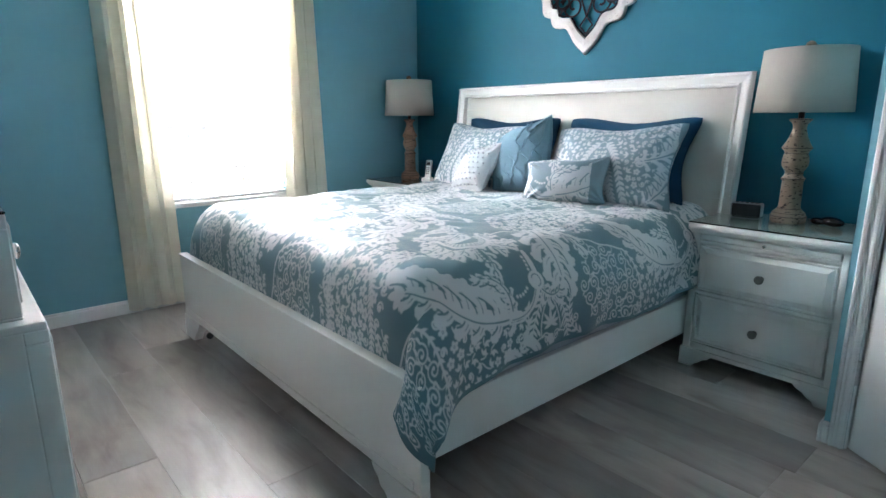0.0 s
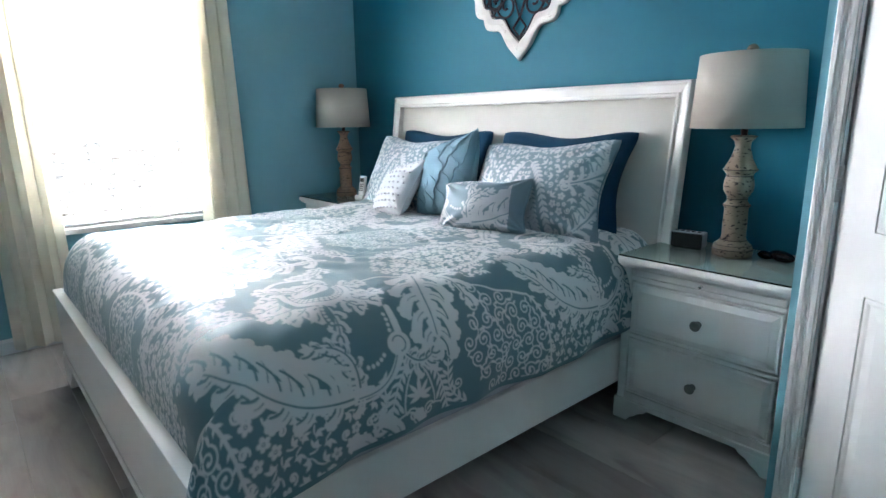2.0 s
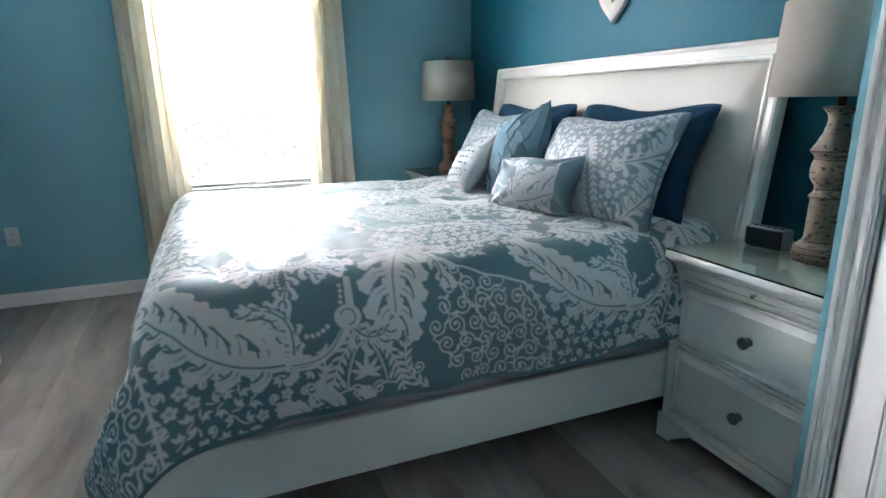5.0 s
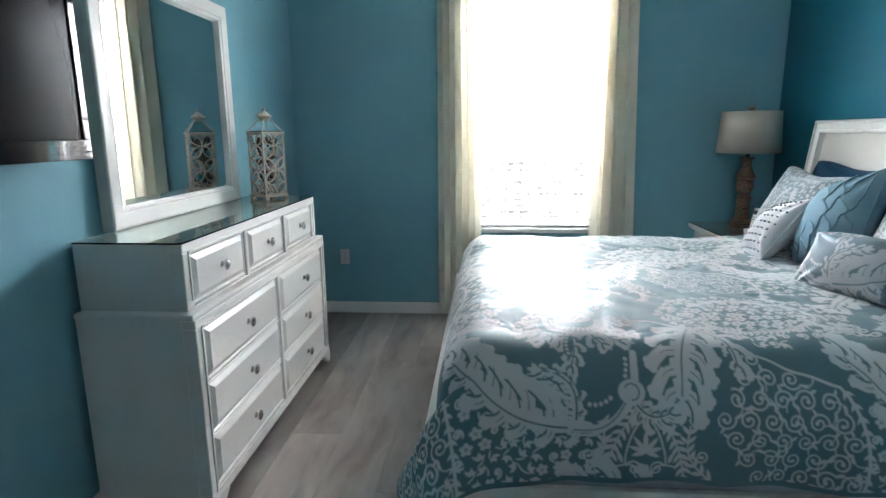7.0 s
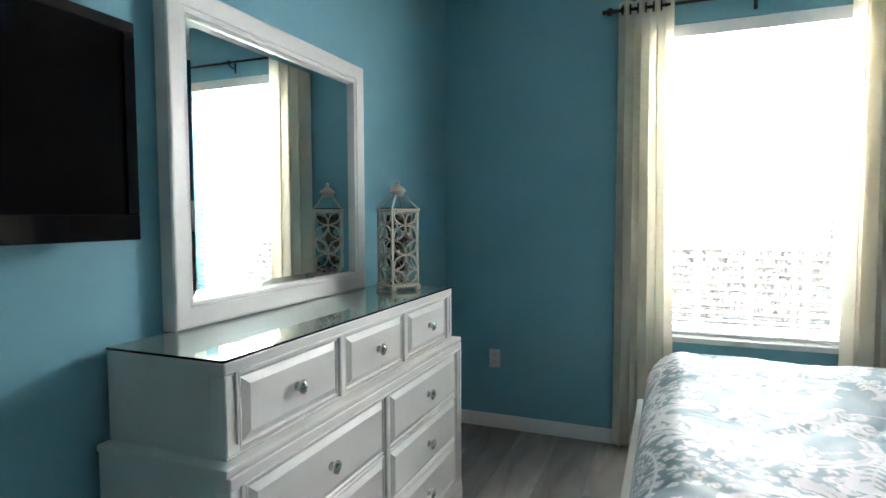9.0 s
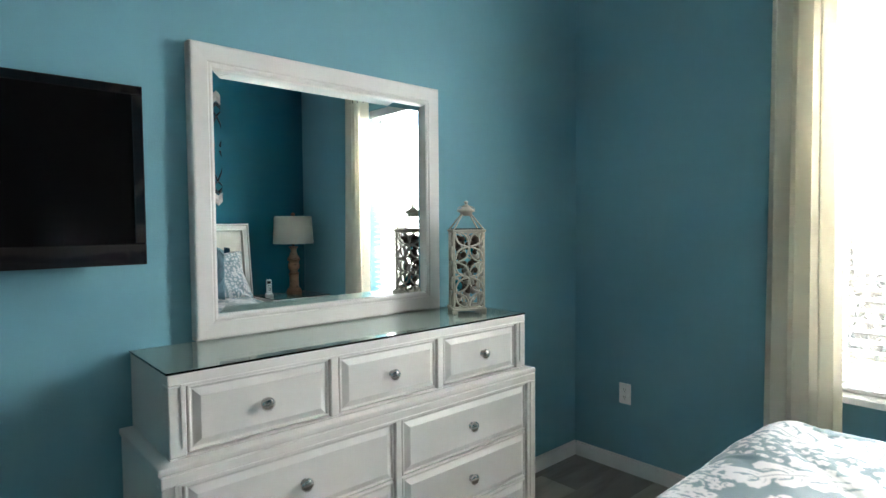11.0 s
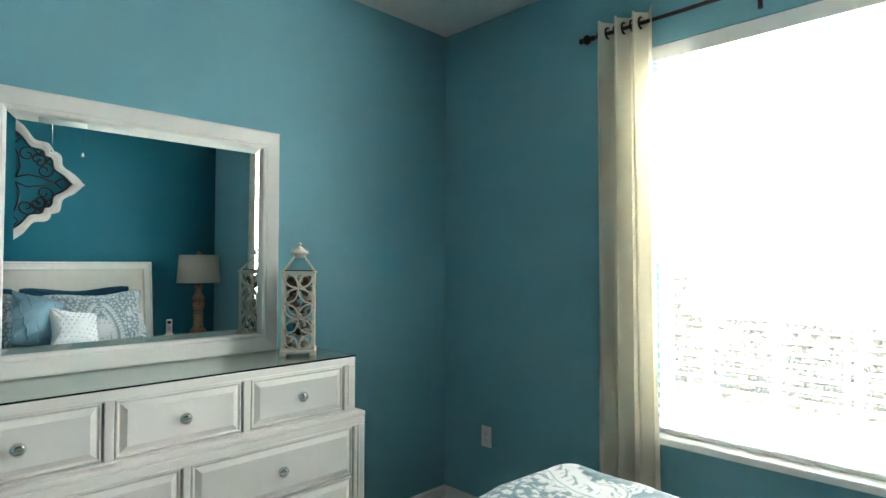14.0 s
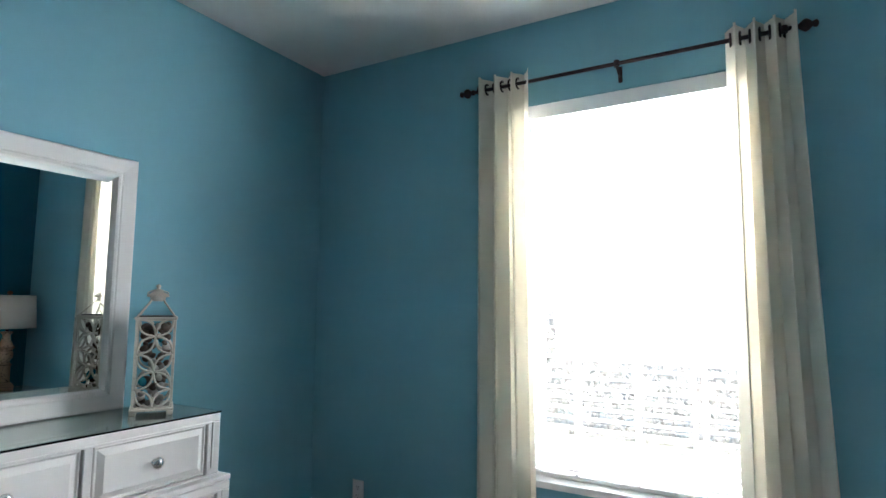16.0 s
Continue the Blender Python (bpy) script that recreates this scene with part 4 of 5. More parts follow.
def sham_figure():
    """Half of the sham's figure: a tall wreathed palmette with swirling plumes at the side."""
    f = Figure(0.40, 0.56)
    rnd = random.Random(11)
    for j in range(16):
        for i in range(11):
            x, y = 0.015 + i * 0.036 + (j % 2) * 0.018, 0.015 + j * 0.0355
            a = rnd.random() * 6
            if rnd.random() < 0.4:
                f.flower(x, y, 0.0155, 5, a)
            else:
                for d in (-1.0, 0, 1.0):
                    f.drop(x, y, 0.022, 0.010, a + d)
    f.blob(0.0, 0.22, 0.19, 0.22, 0, 0.0)
    palmette(f, 0.165, 0.36, 0.03, 0.030)
    palmette(f, 0.090, 0.20, 0.045, 0.020)
    f.blob(0.28, 0.17, 0.10, 0.12, 0.9, 0.0)
    f.blob(0.28, 0.40, 0.10, 0.13, 0.9, 0.0)
    f.plume(bend(0.20, 0.06, 0.335, 0.27, -0.22, 26), 0.062, 8)
    f.plume(bend(0.20, 0.28, 0.345, 0.51, -0.26, 26), 0.068, 8)
    f.beads(bend(0.235, 0.08, 0.36, 0.24, -0.2), 0.005, 0.014)
    f.beads(bend(0.215, 0.32, 0.33, 0.48, -0.3), 0.005, 0.014)
    f.spiral(0.20, 0.05, 0.030, 0.5, 1, 0.008)
    f.spiral(0.215, 0.275, 0.026, 2.5, -1, 0.008)
    garland(f, bend(0.01, 0.44, 0.20, 0.50, 0.25), 0.026)
    for k in range(4):
        f.drop(0.0, 0.055 + 0.05 * k, 0.05, 0.016, radians(60))
    f.fill(1500, 0.018, 3)
    f.fill(3000, 0.011, 4)
    f.fill(3000, 0.008, 5)
    return f


FIGURE = damask_figure()
SHAMFIG = sham_figure()


def grid_mesh(name, P, material, parent=None, label="", values=None, thickness=0.0):
    """A smooth sheet from an array of places, with an optional woven figure."""
    nv, nu, _ = P.shape
    idx = np.arange(nv * nu).reshape(nv, nu)
    quads = np.stack([idx[:-1, :-1], idx[:-1, 1:], idx[1:, 1:], idx[1:, :-1]], axis=-1).reshape(-1, 4)
    me = bpy.data.meshes.new(name)
    me.from_pydata(P.reshape(-1, 3), [], quads.tolist())
    me.materials.append(material)
    me.shade_smooth()
    if values is not None:
        at = me.attributes.new("figure", 'FLOAT', 'POINT')
        at.data.foreach_set("value", values.astype(np.float32).ravel())
    ob = new(name, me)
    if parent is not None:
        ob.parent = parent
    if label:
        ob["label"] = label
    if thickness:
        so = ob.modifiers.new("thickness", 'SOLIDIFY')
        so.thickness, so.offset = thickness, -1
    return ob


def fold(s, flat, r, hang):
    """Along the cloth from the middle outwards: way out and drop, for a flat top, a rounded edge and a hanging part."""
    q = r * math.pi / 2
    over = s - flat
    a = np.clip(over / q, 0, 1) * math.pi / 2
    out = np.where(over < 0, s, flat + r * np.sin(a))
    down = np.where(over < 0, 0, r * (1 - np.cos(a)) + np.clip(over - q, 0, None))
    return out, down


def make_comforter():
    yc, bmax, amax = 2.18, 1.244, 2.24
    a = np.linspace(0.0, amax, 740)         # from the head towards the foot
    b = np.concatenate([np.linspace(-bmax, -0.60, 250, endpoint=False), np.linspace(-0.60, bmax, 330)])   # across, south side negative and finer
    A, B = np.meshgrid(a, b)
    XH, top = 2.86, 0.730
    ra, rb = 0.14, 0.19
    edge = XH - 0.950 - ra
    oa, da = fold(A, edge, ra, 1)
    ob_, db = fold(np.abs(B), 0.985 - rb, rb, 1)
    side = np.sign(B)
    south = (B < 0) * 1.0
    hang = np.clip((db - 0.08) / 0.24, 0, 1)
    foot = np.clip(A - edge, 0, None) / (amax - edge)
    # the south corner hangs outside the frame and swings past the footboard
    X = XH - oa - south * foot * (0.36 * hang * (1 - hang) + 0.030 * hang)
    drape = np.clip((A - 1.48) / 0.70, 0, 1) ** 2
    flare = 0.008 + 0.016 * np.sin(A * 7.5 + 0.6 * side) ** 2 * np.clip(A / 1.2, 0.3, 1) + 0.075 * south * np.clip((A - 1.55) / 0.35, 0, 1)
    Y = yc + side * (ob_ + flare * hang - (1 - south) * 0.05 * foot * hang)
    Z = top - db - da * (1.15 - south * 0.84 * (1 - np.exp(-6 * hang))) - 0.055 * drape * hang * south
    # soft bulge, tufts and creases
    t = np.clip(1 - db / 0.19, 0, 1) * np.clip(1 - da / 0.14, 0, 1)
    puff = 0.020 * (1 - (np.abs(B) / 0.98) ** 4) + 0.006 * np.sin(A * 9.0 + 1.3 * np.sin(B * 5)) * np.sin(B * 8.0 + 0.7)
    Z = Z + puff * t
    rnd = random.Random(2)
    tufts = []
    for i in range(4):
        for j in range(5):
            ta, tb = 0.66 + 0.34 * i + (0.16 if j % 2 else 0), -0.78 + 0.39 * j
            dx, dy = A - ta, B - tb
            r2 = dx * dx + dy * dy
            Z -= 0.006 * np.exp(-r2 / 0.0008) + 0.010 * np.exp(-r2 / 0.012)
            for q in range(5):
                w = rnd.uniform(0, math.pi)
                along, across = dx * math.cos(w) + dy * math.sin(w), -dx * math.sin(w) + dy * math.cos(w)
                Z += 0.0022 * np.exp(-((along - 0.05) / 0.05) ** 2 - (across / 0.010) ** 2)
            tufts.append((XH - ta, yc + tb, i, j, ta, tb))
    Z += 0.0022 * np.sin(A * 46 + 6 * np.sin(B * 7)) * np.sin(B * 13 + 2 * np.sin(A * 9)) * (0.3 + t)
    Y += side * 0.007 * hang * np.sin(A * 23 + 3 * np.sin(db * 9)) + side * 0.010 * hang * np.sin(A * 9.5 + 1.0)
    # uneven hem
    Z += hang * 0.010 * np.sin(A * 5.1 + 1.0) * (db > 0.1)
    V = FIGURE.sample(A - 0.80, B + 1.214)
    rim = np.minimum(bmax - np.abs(B), amax - A)
    V = np.where(rim < 0.014, 0.0, V)
    P = np.stack([X, Y, Z], axis=-1)
    ob = grid_mesh("comforter", P, DAMASK, values=V, thickness=0.012)
    tagged(ob, "slate-blue and white damask comforter spread over the bed", "comforter")
    for x, y, i, j, ta, tb in tufts:
        q = P[int(np.abs(b - tb).argmin()), int(np.abs(a - ta).argmin())]
        bm = bmesh.new()
        add_box(bm, -0.009, 0.009, -0.0018, 0.0018, -0.002, 0.002, 0.0015, 1)
        bmesh.ops.transform(bm, matrix=Matrix.Translation(q) @ Matrix.Rotation(0.5 * i + j, 4, 'Z'), verts=bm.verts)
        part("tuft", bm, SLATEBLUE, ob, "small stitched tuft")
    edge_line = [tuple(P[0, k]) for k in range(0, 740, 10)]
    part("piping", sweep(edge_line, 0.006, seg=6), DAMASK, ob, "narrow corded hem", True)


make_comforter()


def pillow_outline(a, b, w, h, ph, pinch=0.09):
    """Seam line of a stuffed pillow: sides drawn in, corners rounded, a little uneven."""
    soft = 1 - 0.035 * np.abs(a * b) ** 9
    x = w / 2 * a * (1 - pinch * (1 - b ** 2) * np.abs(a)) * soft + 0.014 * w * np.sin(3.1 * b + ph[4]) * np.abs(a) ** 3
    y = h / 2 * b * (1 - pinch * (1 - a ** 2) * np.abs(b)) * soft + 0.022 * h * np.sin(4.2 * a + ph[5]) * np.clip(b, 0, 1) ** 2
    return x, y


def pillow_points(w, h, t, n=56, pinch=0.09, seed=0, crease=0.006):
    rnd = random.Random(seed)
    ph = [rnd.uniform(0, 6) for _ in range(6)]
    u = np.linspace(-1, 1, n)
    U, V = np.meshgrid(u, u)
    X, Y = pillow_outline(U, V, w, h, ph, pinch)
    E = np.clip((1 - U ** 2) * (1 - V ** 2), 0, 1)
    T = t / 2 * E ** 0.5 * (1 + 0.10 * np.sin(2.1 * U + ph[2]) * np.sin(1.7 * V + ph[3]))
    T = T + crease * np.sin(5 * U + ph[0] + 3 * V) * np.sin(4 * V + ph[1]) * E
    # wrinkles running in from the corners
    for k, (su, sv) in enumerate(((-1, -1), (1, -1), (1, 1), (-1, 1))):
        du, dv = U - su, V - sv
        rr, ang = np.hypot(du, dv), np.arctan2(dv * sv, du * su)
        T = T + 0.0065 * np.sin(ang * 11 + ph[k]) * np.exp(-((rr - 0.45) / 0.32) ** 2) * E ** 0.3
    return U, V, X, Y, T, ph


def make_pillow(name, label, category, w, h, t, m, material, seed, figure=None, group=""):
    """A stuffed pillow: front and back faces in one mesh; local x is its width, y its height, z its front."""
    n = 230 if figure else 64
    U, V, X, Y, T, ph = pillow_points(w, h, t, n, seed=seed)
    front, back = np.stack([X, Y, T], -1), np.stack([X, Y, -T], -1)
    both = np.concatenate([front.reshape(-1, 3), back.reshape(-1, 3)])
    idx = np.arange(n * n).reshape(n, n)
    q = np.stack([idx[:-1, :-1], idx[:-1, 1:], idx[1:, 1:], idx[1:, :-1]], -1).reshape(-1, 4)
    quads = np.concatenate([q, q[:, ::-1] + n * n])
    me = bpy.data.meshes.new(name)
    me.from_pydata(both, [], quads.tolist())
    me.materials.append(material)
    me.shade_smooth()
    if figure is not None:
        val = figure(X, Y)
        at = me.attributes.new("figure", 'FLOAT', 'POINT')
        at.data.foreach_set("value", np.concatenate([val.ravel(), val.ravel()]).astype(np.float32))
    ob = new(name, me)
    ob.matrix_basis = m
    tagged(ob, label, category, group)
    ring = [(*map(float, pillow_outline(a, b, w, h, ph)), 0.0) for a, b in
            [(-1 + 2 * k / 20, -1) for k in range(20)] + [(1, -1 + 2 * k / 20) for k in range(20)] + [(1 - 2 * k / 20, 1) for k in range(20)] + [(-1, 1 - 2 * k / 20) for k in range(20)]]
    part("piping", sweep(ring, 0.004, closed=True, seg=6), material, ob, smooth=True)
    return ob


def stand(x, y, z, lean, turn=0.0, spin=0.0):
    """A pillow set up with its front to the foot of the bed: lean back in degrees, turn about the upright, spin in its plane."""
    return pose(x, y, z, 0, 0, -90 + turn) @ pose(0, 0, 0, 90 - lean, 0, 0) @ pose(0, 0, 0, 0, 0, spin)


for y in (1.745, 2.60):
    make_pillow("pillow", "navy blue pillow standing against the headboard", "pillow", 0.80, 0.47, 0.20, stand(2.81, y, 0.945, 18), NAVY, int(y * 10), group="navy pillows")
for y, x, tn in ((1.70, 2.63, 2.5), (2.70, 2.66, -1.5)):
    make_pillow("pillow_sham", "damask pillow sham in grey-blue and white, propped up", "pillow", 0.74, 0.465, 0.23, stand(x, y, 0.915, 24, tn, tn), DAMASK2, int(y * 10),
                lambda X, Y: np.where(np.abs(X) > 0.345, 0.0, SHAMFIG.sample(np.abs(X), Y + 0.28)), "damask shams")
slate = make_pillow("cushion", "slate-blue square cushion with pinched pleats, tipped on edge", "cushion", 0.44, 0.44, 0.22, stand(2.575, 2.245, 0.935, 22, -8, 20), SLATEBLUE, 4)
for k in range(-2, 3):
    for s in (-1, 1):
        pts = []
        for i in range(25):
            e = -0.95 + 1.9 * i / 24
            U_, V_ = max(-0.93, min(0.93, k * 0.40 + s * e * 0.5 + 0.04 * math.sin(e * 16))), e * 0.93
            T_ = 0.110 * max(0.0, (1 - U_ * U_) * (1 - V_ * V_)) ** 0.5
            pts.append((0.22 * U_ * (1 - 0.07 * (1 - V_ * V_) * abs(U_)), 0.22 * V_ * (1 - 0.07 * (1 - U_ * U_) * abs(V_)), T_ + 0.003))
        part("pleat", sweep(pts, 0.004, seg=6), SLATEBLUE, slate, smooth=True)
dotted = make_pillow("cushion", "small white cushion with grey embroidered dots", "cushion", 0.34, 0.34, 0.16, stand(2.44, 2.50, 0.865, 36, -16, 14), WHITECLOTH, 6)
DOT = mat("grey_embroidery", (0.40, 0.43, 0.46), 0.8, var=0.1)
bm = bmesh.new()
for i in range(9):
    for j in range(9):
        U_, V_ = -0.84 + 0.21 * i + (0.10 if j % 2 else 0), -0.84 + 0.21 * j
        if abs(U_) < 0.9:
            T_ = 0.080 * ((1 - U_ * U_) * (1 - V_ * V_)) ** 0.5
            g = bmesh.ops.create_uvsphere(bm, u_segments=8, v_segments=5, radius=0.0055, matrix=Matrix.Translation((0.17 * U_ * (1 - 0.07 * (1 - V_ * V_) * abs(U_)), 0.17 * V_ * (1 - 0.07 * (1 - U_ * U_) * abs(V_)), T_ + 0.003)))
ob = part("dots", bm, DOT, dotted, "grey embroidered dots", True)
ob["kind"] = "stuff"
make_pillow("lumbar_cushion", "small oblong damask cushion with plain blue ends", "cushion", 0.44, 0.25, 0.15, stand(2.395, 1.80, 0.856, 28, 17, 5), DAMASK2, 9,
            lambda X, Y: np.where(X > 0.145, 0.0, FIGURE.sample(X * 1.05 + 0.78, Y * 1.05 + 0.22)))
# ---- dresser, mirror and television ----


def make_dresser():
    d = thing("dresser", "white nine-drawer dresser with a stepped-back upper case", "dresser", 0, 0, 0)
    ya, yb = 1.430, 2.904
    ua, ub = 1.462, 2.880
    xb = WX + 0.028
    bm = bmesh.new()
    add_box(bm, xb, 0.096, ya, yb, 0.070, 0.742, 0.004, 2)
    add_box(bm, xb, 0.139, ya - 0.006, yb + 0.006, 0.742, 0.762, 0.006, 2)
    low = part("lower_case", bm, LACQUER, d)
    up = part("upper_case", box(xb, 0.058, ua, ub, 0.762, 0.988, 0.004, 2), LACQUER, d)

    def face(x, y0, y1, z0, z1, opens, parent, low_rail=0.034):
        """A face frame with a rounded outer bead and openings for drawers."""
        bm = bmesh.new()
        add_box(bm, x - 0.029, x + 0.018, y0, y1, z0, z0 + low_rail, 0.0025, 1)
        add_box(bm, x - 0.029, x + 0.018, y0, y1, z1 - 0.030, z1, 0.003, 1)
        for a, b in opens:
            add_box(bm, x - 0.029, x + 0.018, a, b, z0 + low_rail, z1 - 0.030, 0.003, 1)
        part("face_frame", bm, LACQUER, parent)
        bm = bmesh.new()
        for a, b, c, e in ((y0 + 0.030, y0 + 0.038, z0 + 0.03, z1 - 0.026), (y1 - 0.038, y1 - 0.030, z0 + 0.03, z1 - 0.026), (y0 + 0.038, y1 - 0.038, z1 - 0.034, z1 - 0.026)):
            add_box(bm, x + 0.018, x + 0.023, a, b, c, e, 0.002, 2)
        part("bead", bm, LACQUER, parent)

    face(0.086, ua, ub, 0.728 + 0.034, 0.988, ((ua, ua + 0.045), (ua + 0.478, ua + 0.506), (ua + 0.924, ua + 0.952), (ub - 0.055, ub)), up, 0.006)
    face(0.124, ya, yb, 0.070, 0.742, ((ya, ya + 0.050), (2.163, 2.188), (yb - 0.055, yb)), low)

    def drawer(x, y0, y1, z0, z1, ky=None):
        g = part("drawer", raised_panel(y1 - y0, z1 - z0, 0.020, 0.010, 0.022, m=Matrix.Translation((x, (y0 + y1) / 2, (z0 + z1) / 2))), LACQUER, d, "white drawer front with a bevelled field")
        knob(g, x + 0.020, (y0 + y1) / 2 if ky is None else ky, (z0 + z1) / 2, 0.0205)

    for a, b in ((1.512, 1.935), (1.973, 2.381), (2.419, 2.820)):
        drawer(0.084, a, b, 0.773, 0.953)
    for a, b in ((1.485, 2.158), (2.193, 2.844)):
        for z0, z1 in ((0.510, 0.707), (0.309, 0.504), (0.109, 0.303)):
            drawer(0.122, a, b, z0, z1)
    bm = bmesh.new()
    add_box(bm, xb + 0.01, 0.144, ya - 0.004, yb + 0.004, 0.064, 0.088, 0.005, 2)
    part("base_moulding", bm, LACQUER, d)
    out = [(0, 0.0), (0.045, 0.0), (0.058, 0.020), (0.085, 0.034), (0.105, 0.050), (0.125, 0.064), (0, 0.064)]
    for s, y in ((1, ya - 0.002), (-1, yb + 0.002)):
        bm = prism([(s * u, v) for u, v in out], 0.022, place=Matrix.Translation((0.146, y, 0)) @ Matrix.Rotation(radians(90), 4, 'Z'))
        add_box(bm, 0.06, 0.125, min(y, y + s * 0.02), max(y, y + s * 0.02), 0.0, 0.064)
        part("bracket_foot", bm, LACQUER, d)
        part("back_foot", box(xb + 0.02, xb + 0.10, min(y, y + s * 0.02), max(y, y + s * 0.02), 0.0, 0.064), LACQUER, d)


make_dresser()
dresser_glass = tagged(mesh_object("dresser_glass", box(WX + 0.03, 0.104, 1.458, 2.884, 0.9882, 0.9945, 0.0015, 1), GREEN_GLASS), "clear greenish glass sheet lying on the dresser top", "glass top")
dresser_glass.visible_shadow = False


def make_mirror():
    y0, y1, z0, z1 = 1.652, 2.710, 0.9960, 1.967
    m = thing("mirror", "wide white-framed mirror standing on the dresser", "mirror", 0, 0, 0)
    m.matrix_basis = pose(WX + 0.006, (y0 + y1) / 2, z0)
    w, h = y1 - y0, z1 - z0
    prof = [(0.0, 0.0), (0.0, 0.042), (0.004, 0.047), (0.010, 0.048), (0.056, 0.044), (0.060, 0.040), (0.066, 0.041), (0.074, 0.038), (0.078, 0.022), (0.078, 0.0)]
    bm = bmesh.new()
    rings = [[bm.verts.new((dx, sy * (w / 2 - i), h / 2 + sz * (h / 2 - i))) for i, dx in prof] for sy, sz in ((-1, -1), (1, -1), (1, 1), (-1, 1))]
    for k in range(4):
        a, b = rings[k], rings[(k + 1) % 4]
        for i in range(len(prof)):
            j = (i + 1) % len(prof)
            bm.faces.new((a[i], a[j], b[j], b[i]))
    part("mirror_frame", bm, LACQUER, m, "wide moulded white frame")
    bm = bmesh.new()
    loops = [[bm.verts.new((x, sy * (w / 2 - i), h / 2 + sz * (h / 2 - i))) for sy, sz in ((-1, -1), (1, -1), (1, 1), (-1, 1))] for i, x in ((0.076, 0.014), (0.078, 0.0202), (0.103, 0.0230))]
    for a, b in zip(loops, loops[1:]):
        for i in range(4):
            bm.faces.new((a[i], a[(i + 1) % 4], b[(i + 1) % 4], b[i]))
    bm.faces.new(loops[-1])
    part("mirror_glass", bm, MIRROR, m, "silvered glass with a bevelled edge")


make_mirror()


def make_tv():
    y0, y1, z0, z1 = 0.570, 1.495, 1.261, 1.780
    t = thing("television", "wall-mounted flat black television with a glossy bezel", "television", -0.178, (y0 + y1) / 2, z0)
    w, h = y1 - y0, z1 - z0
    bm = bmesh.new()
    for a, b, c, d in ((-w / 2, w / 2, 0, 0.062), (-w / 2, w / 2, h - 0.028, h), (-w / 2, -w / 2 + 0.030, 0.062, h - 0.028), (w / 2 - 0.030, w / 2, 0.062, h - 0.028)):
        add_box(bm, -0.030, 0.0, a, b, c, d, 0.003, 2)
    part("bezel", bm, TVBLACK, t, "glossy black bezel")
    part("screen", box(-0.028, -0.006, -w / 2 + 0.030, w / 2 - 0.030, 0.062, h - 0.028), SCREEN, t, "dark switched-off screen")
    part("back_cover", box(-0.070, -0.030, -w / 2 + 0.03, w / 2 - 0.03, 0.03, h - 0.03, 0.012, 2), MATTBLACK, t)
    part("wall_mount", box(WX + 0.178, -0.070, -0.2, 0.2, 0.14, 0.40, 0.004, 1), MATTBLACK, t)
    bm = bmesh.new()
    for k, (a, b) in enumerate(((0.0, 0.012), (0.016, 0.026), (0.030, 0.042), (0.046, 0.056))):
        add_box(bm, 0.0, 0.0012, -0.028 + a, -0.028 + b, 0.026, 0.035)
    part("maker_mark", bm, MARK, t, "small grey maker's mark")


make_tv()
c = thing("sensor_bar", "small flat black box standing on the television", "media box", -0.205, 1.070, 1.780)
part("body", box(-0.045, 0.045, -0.075, 0.075, 0.006, 0.026, 0.003, 2), MATTBLACK, c)
part("foot", box(-0.012, 0.030, -0.045, 0.045, 0.0, 0.006, 0.001, 1), MATTBLACK, c)


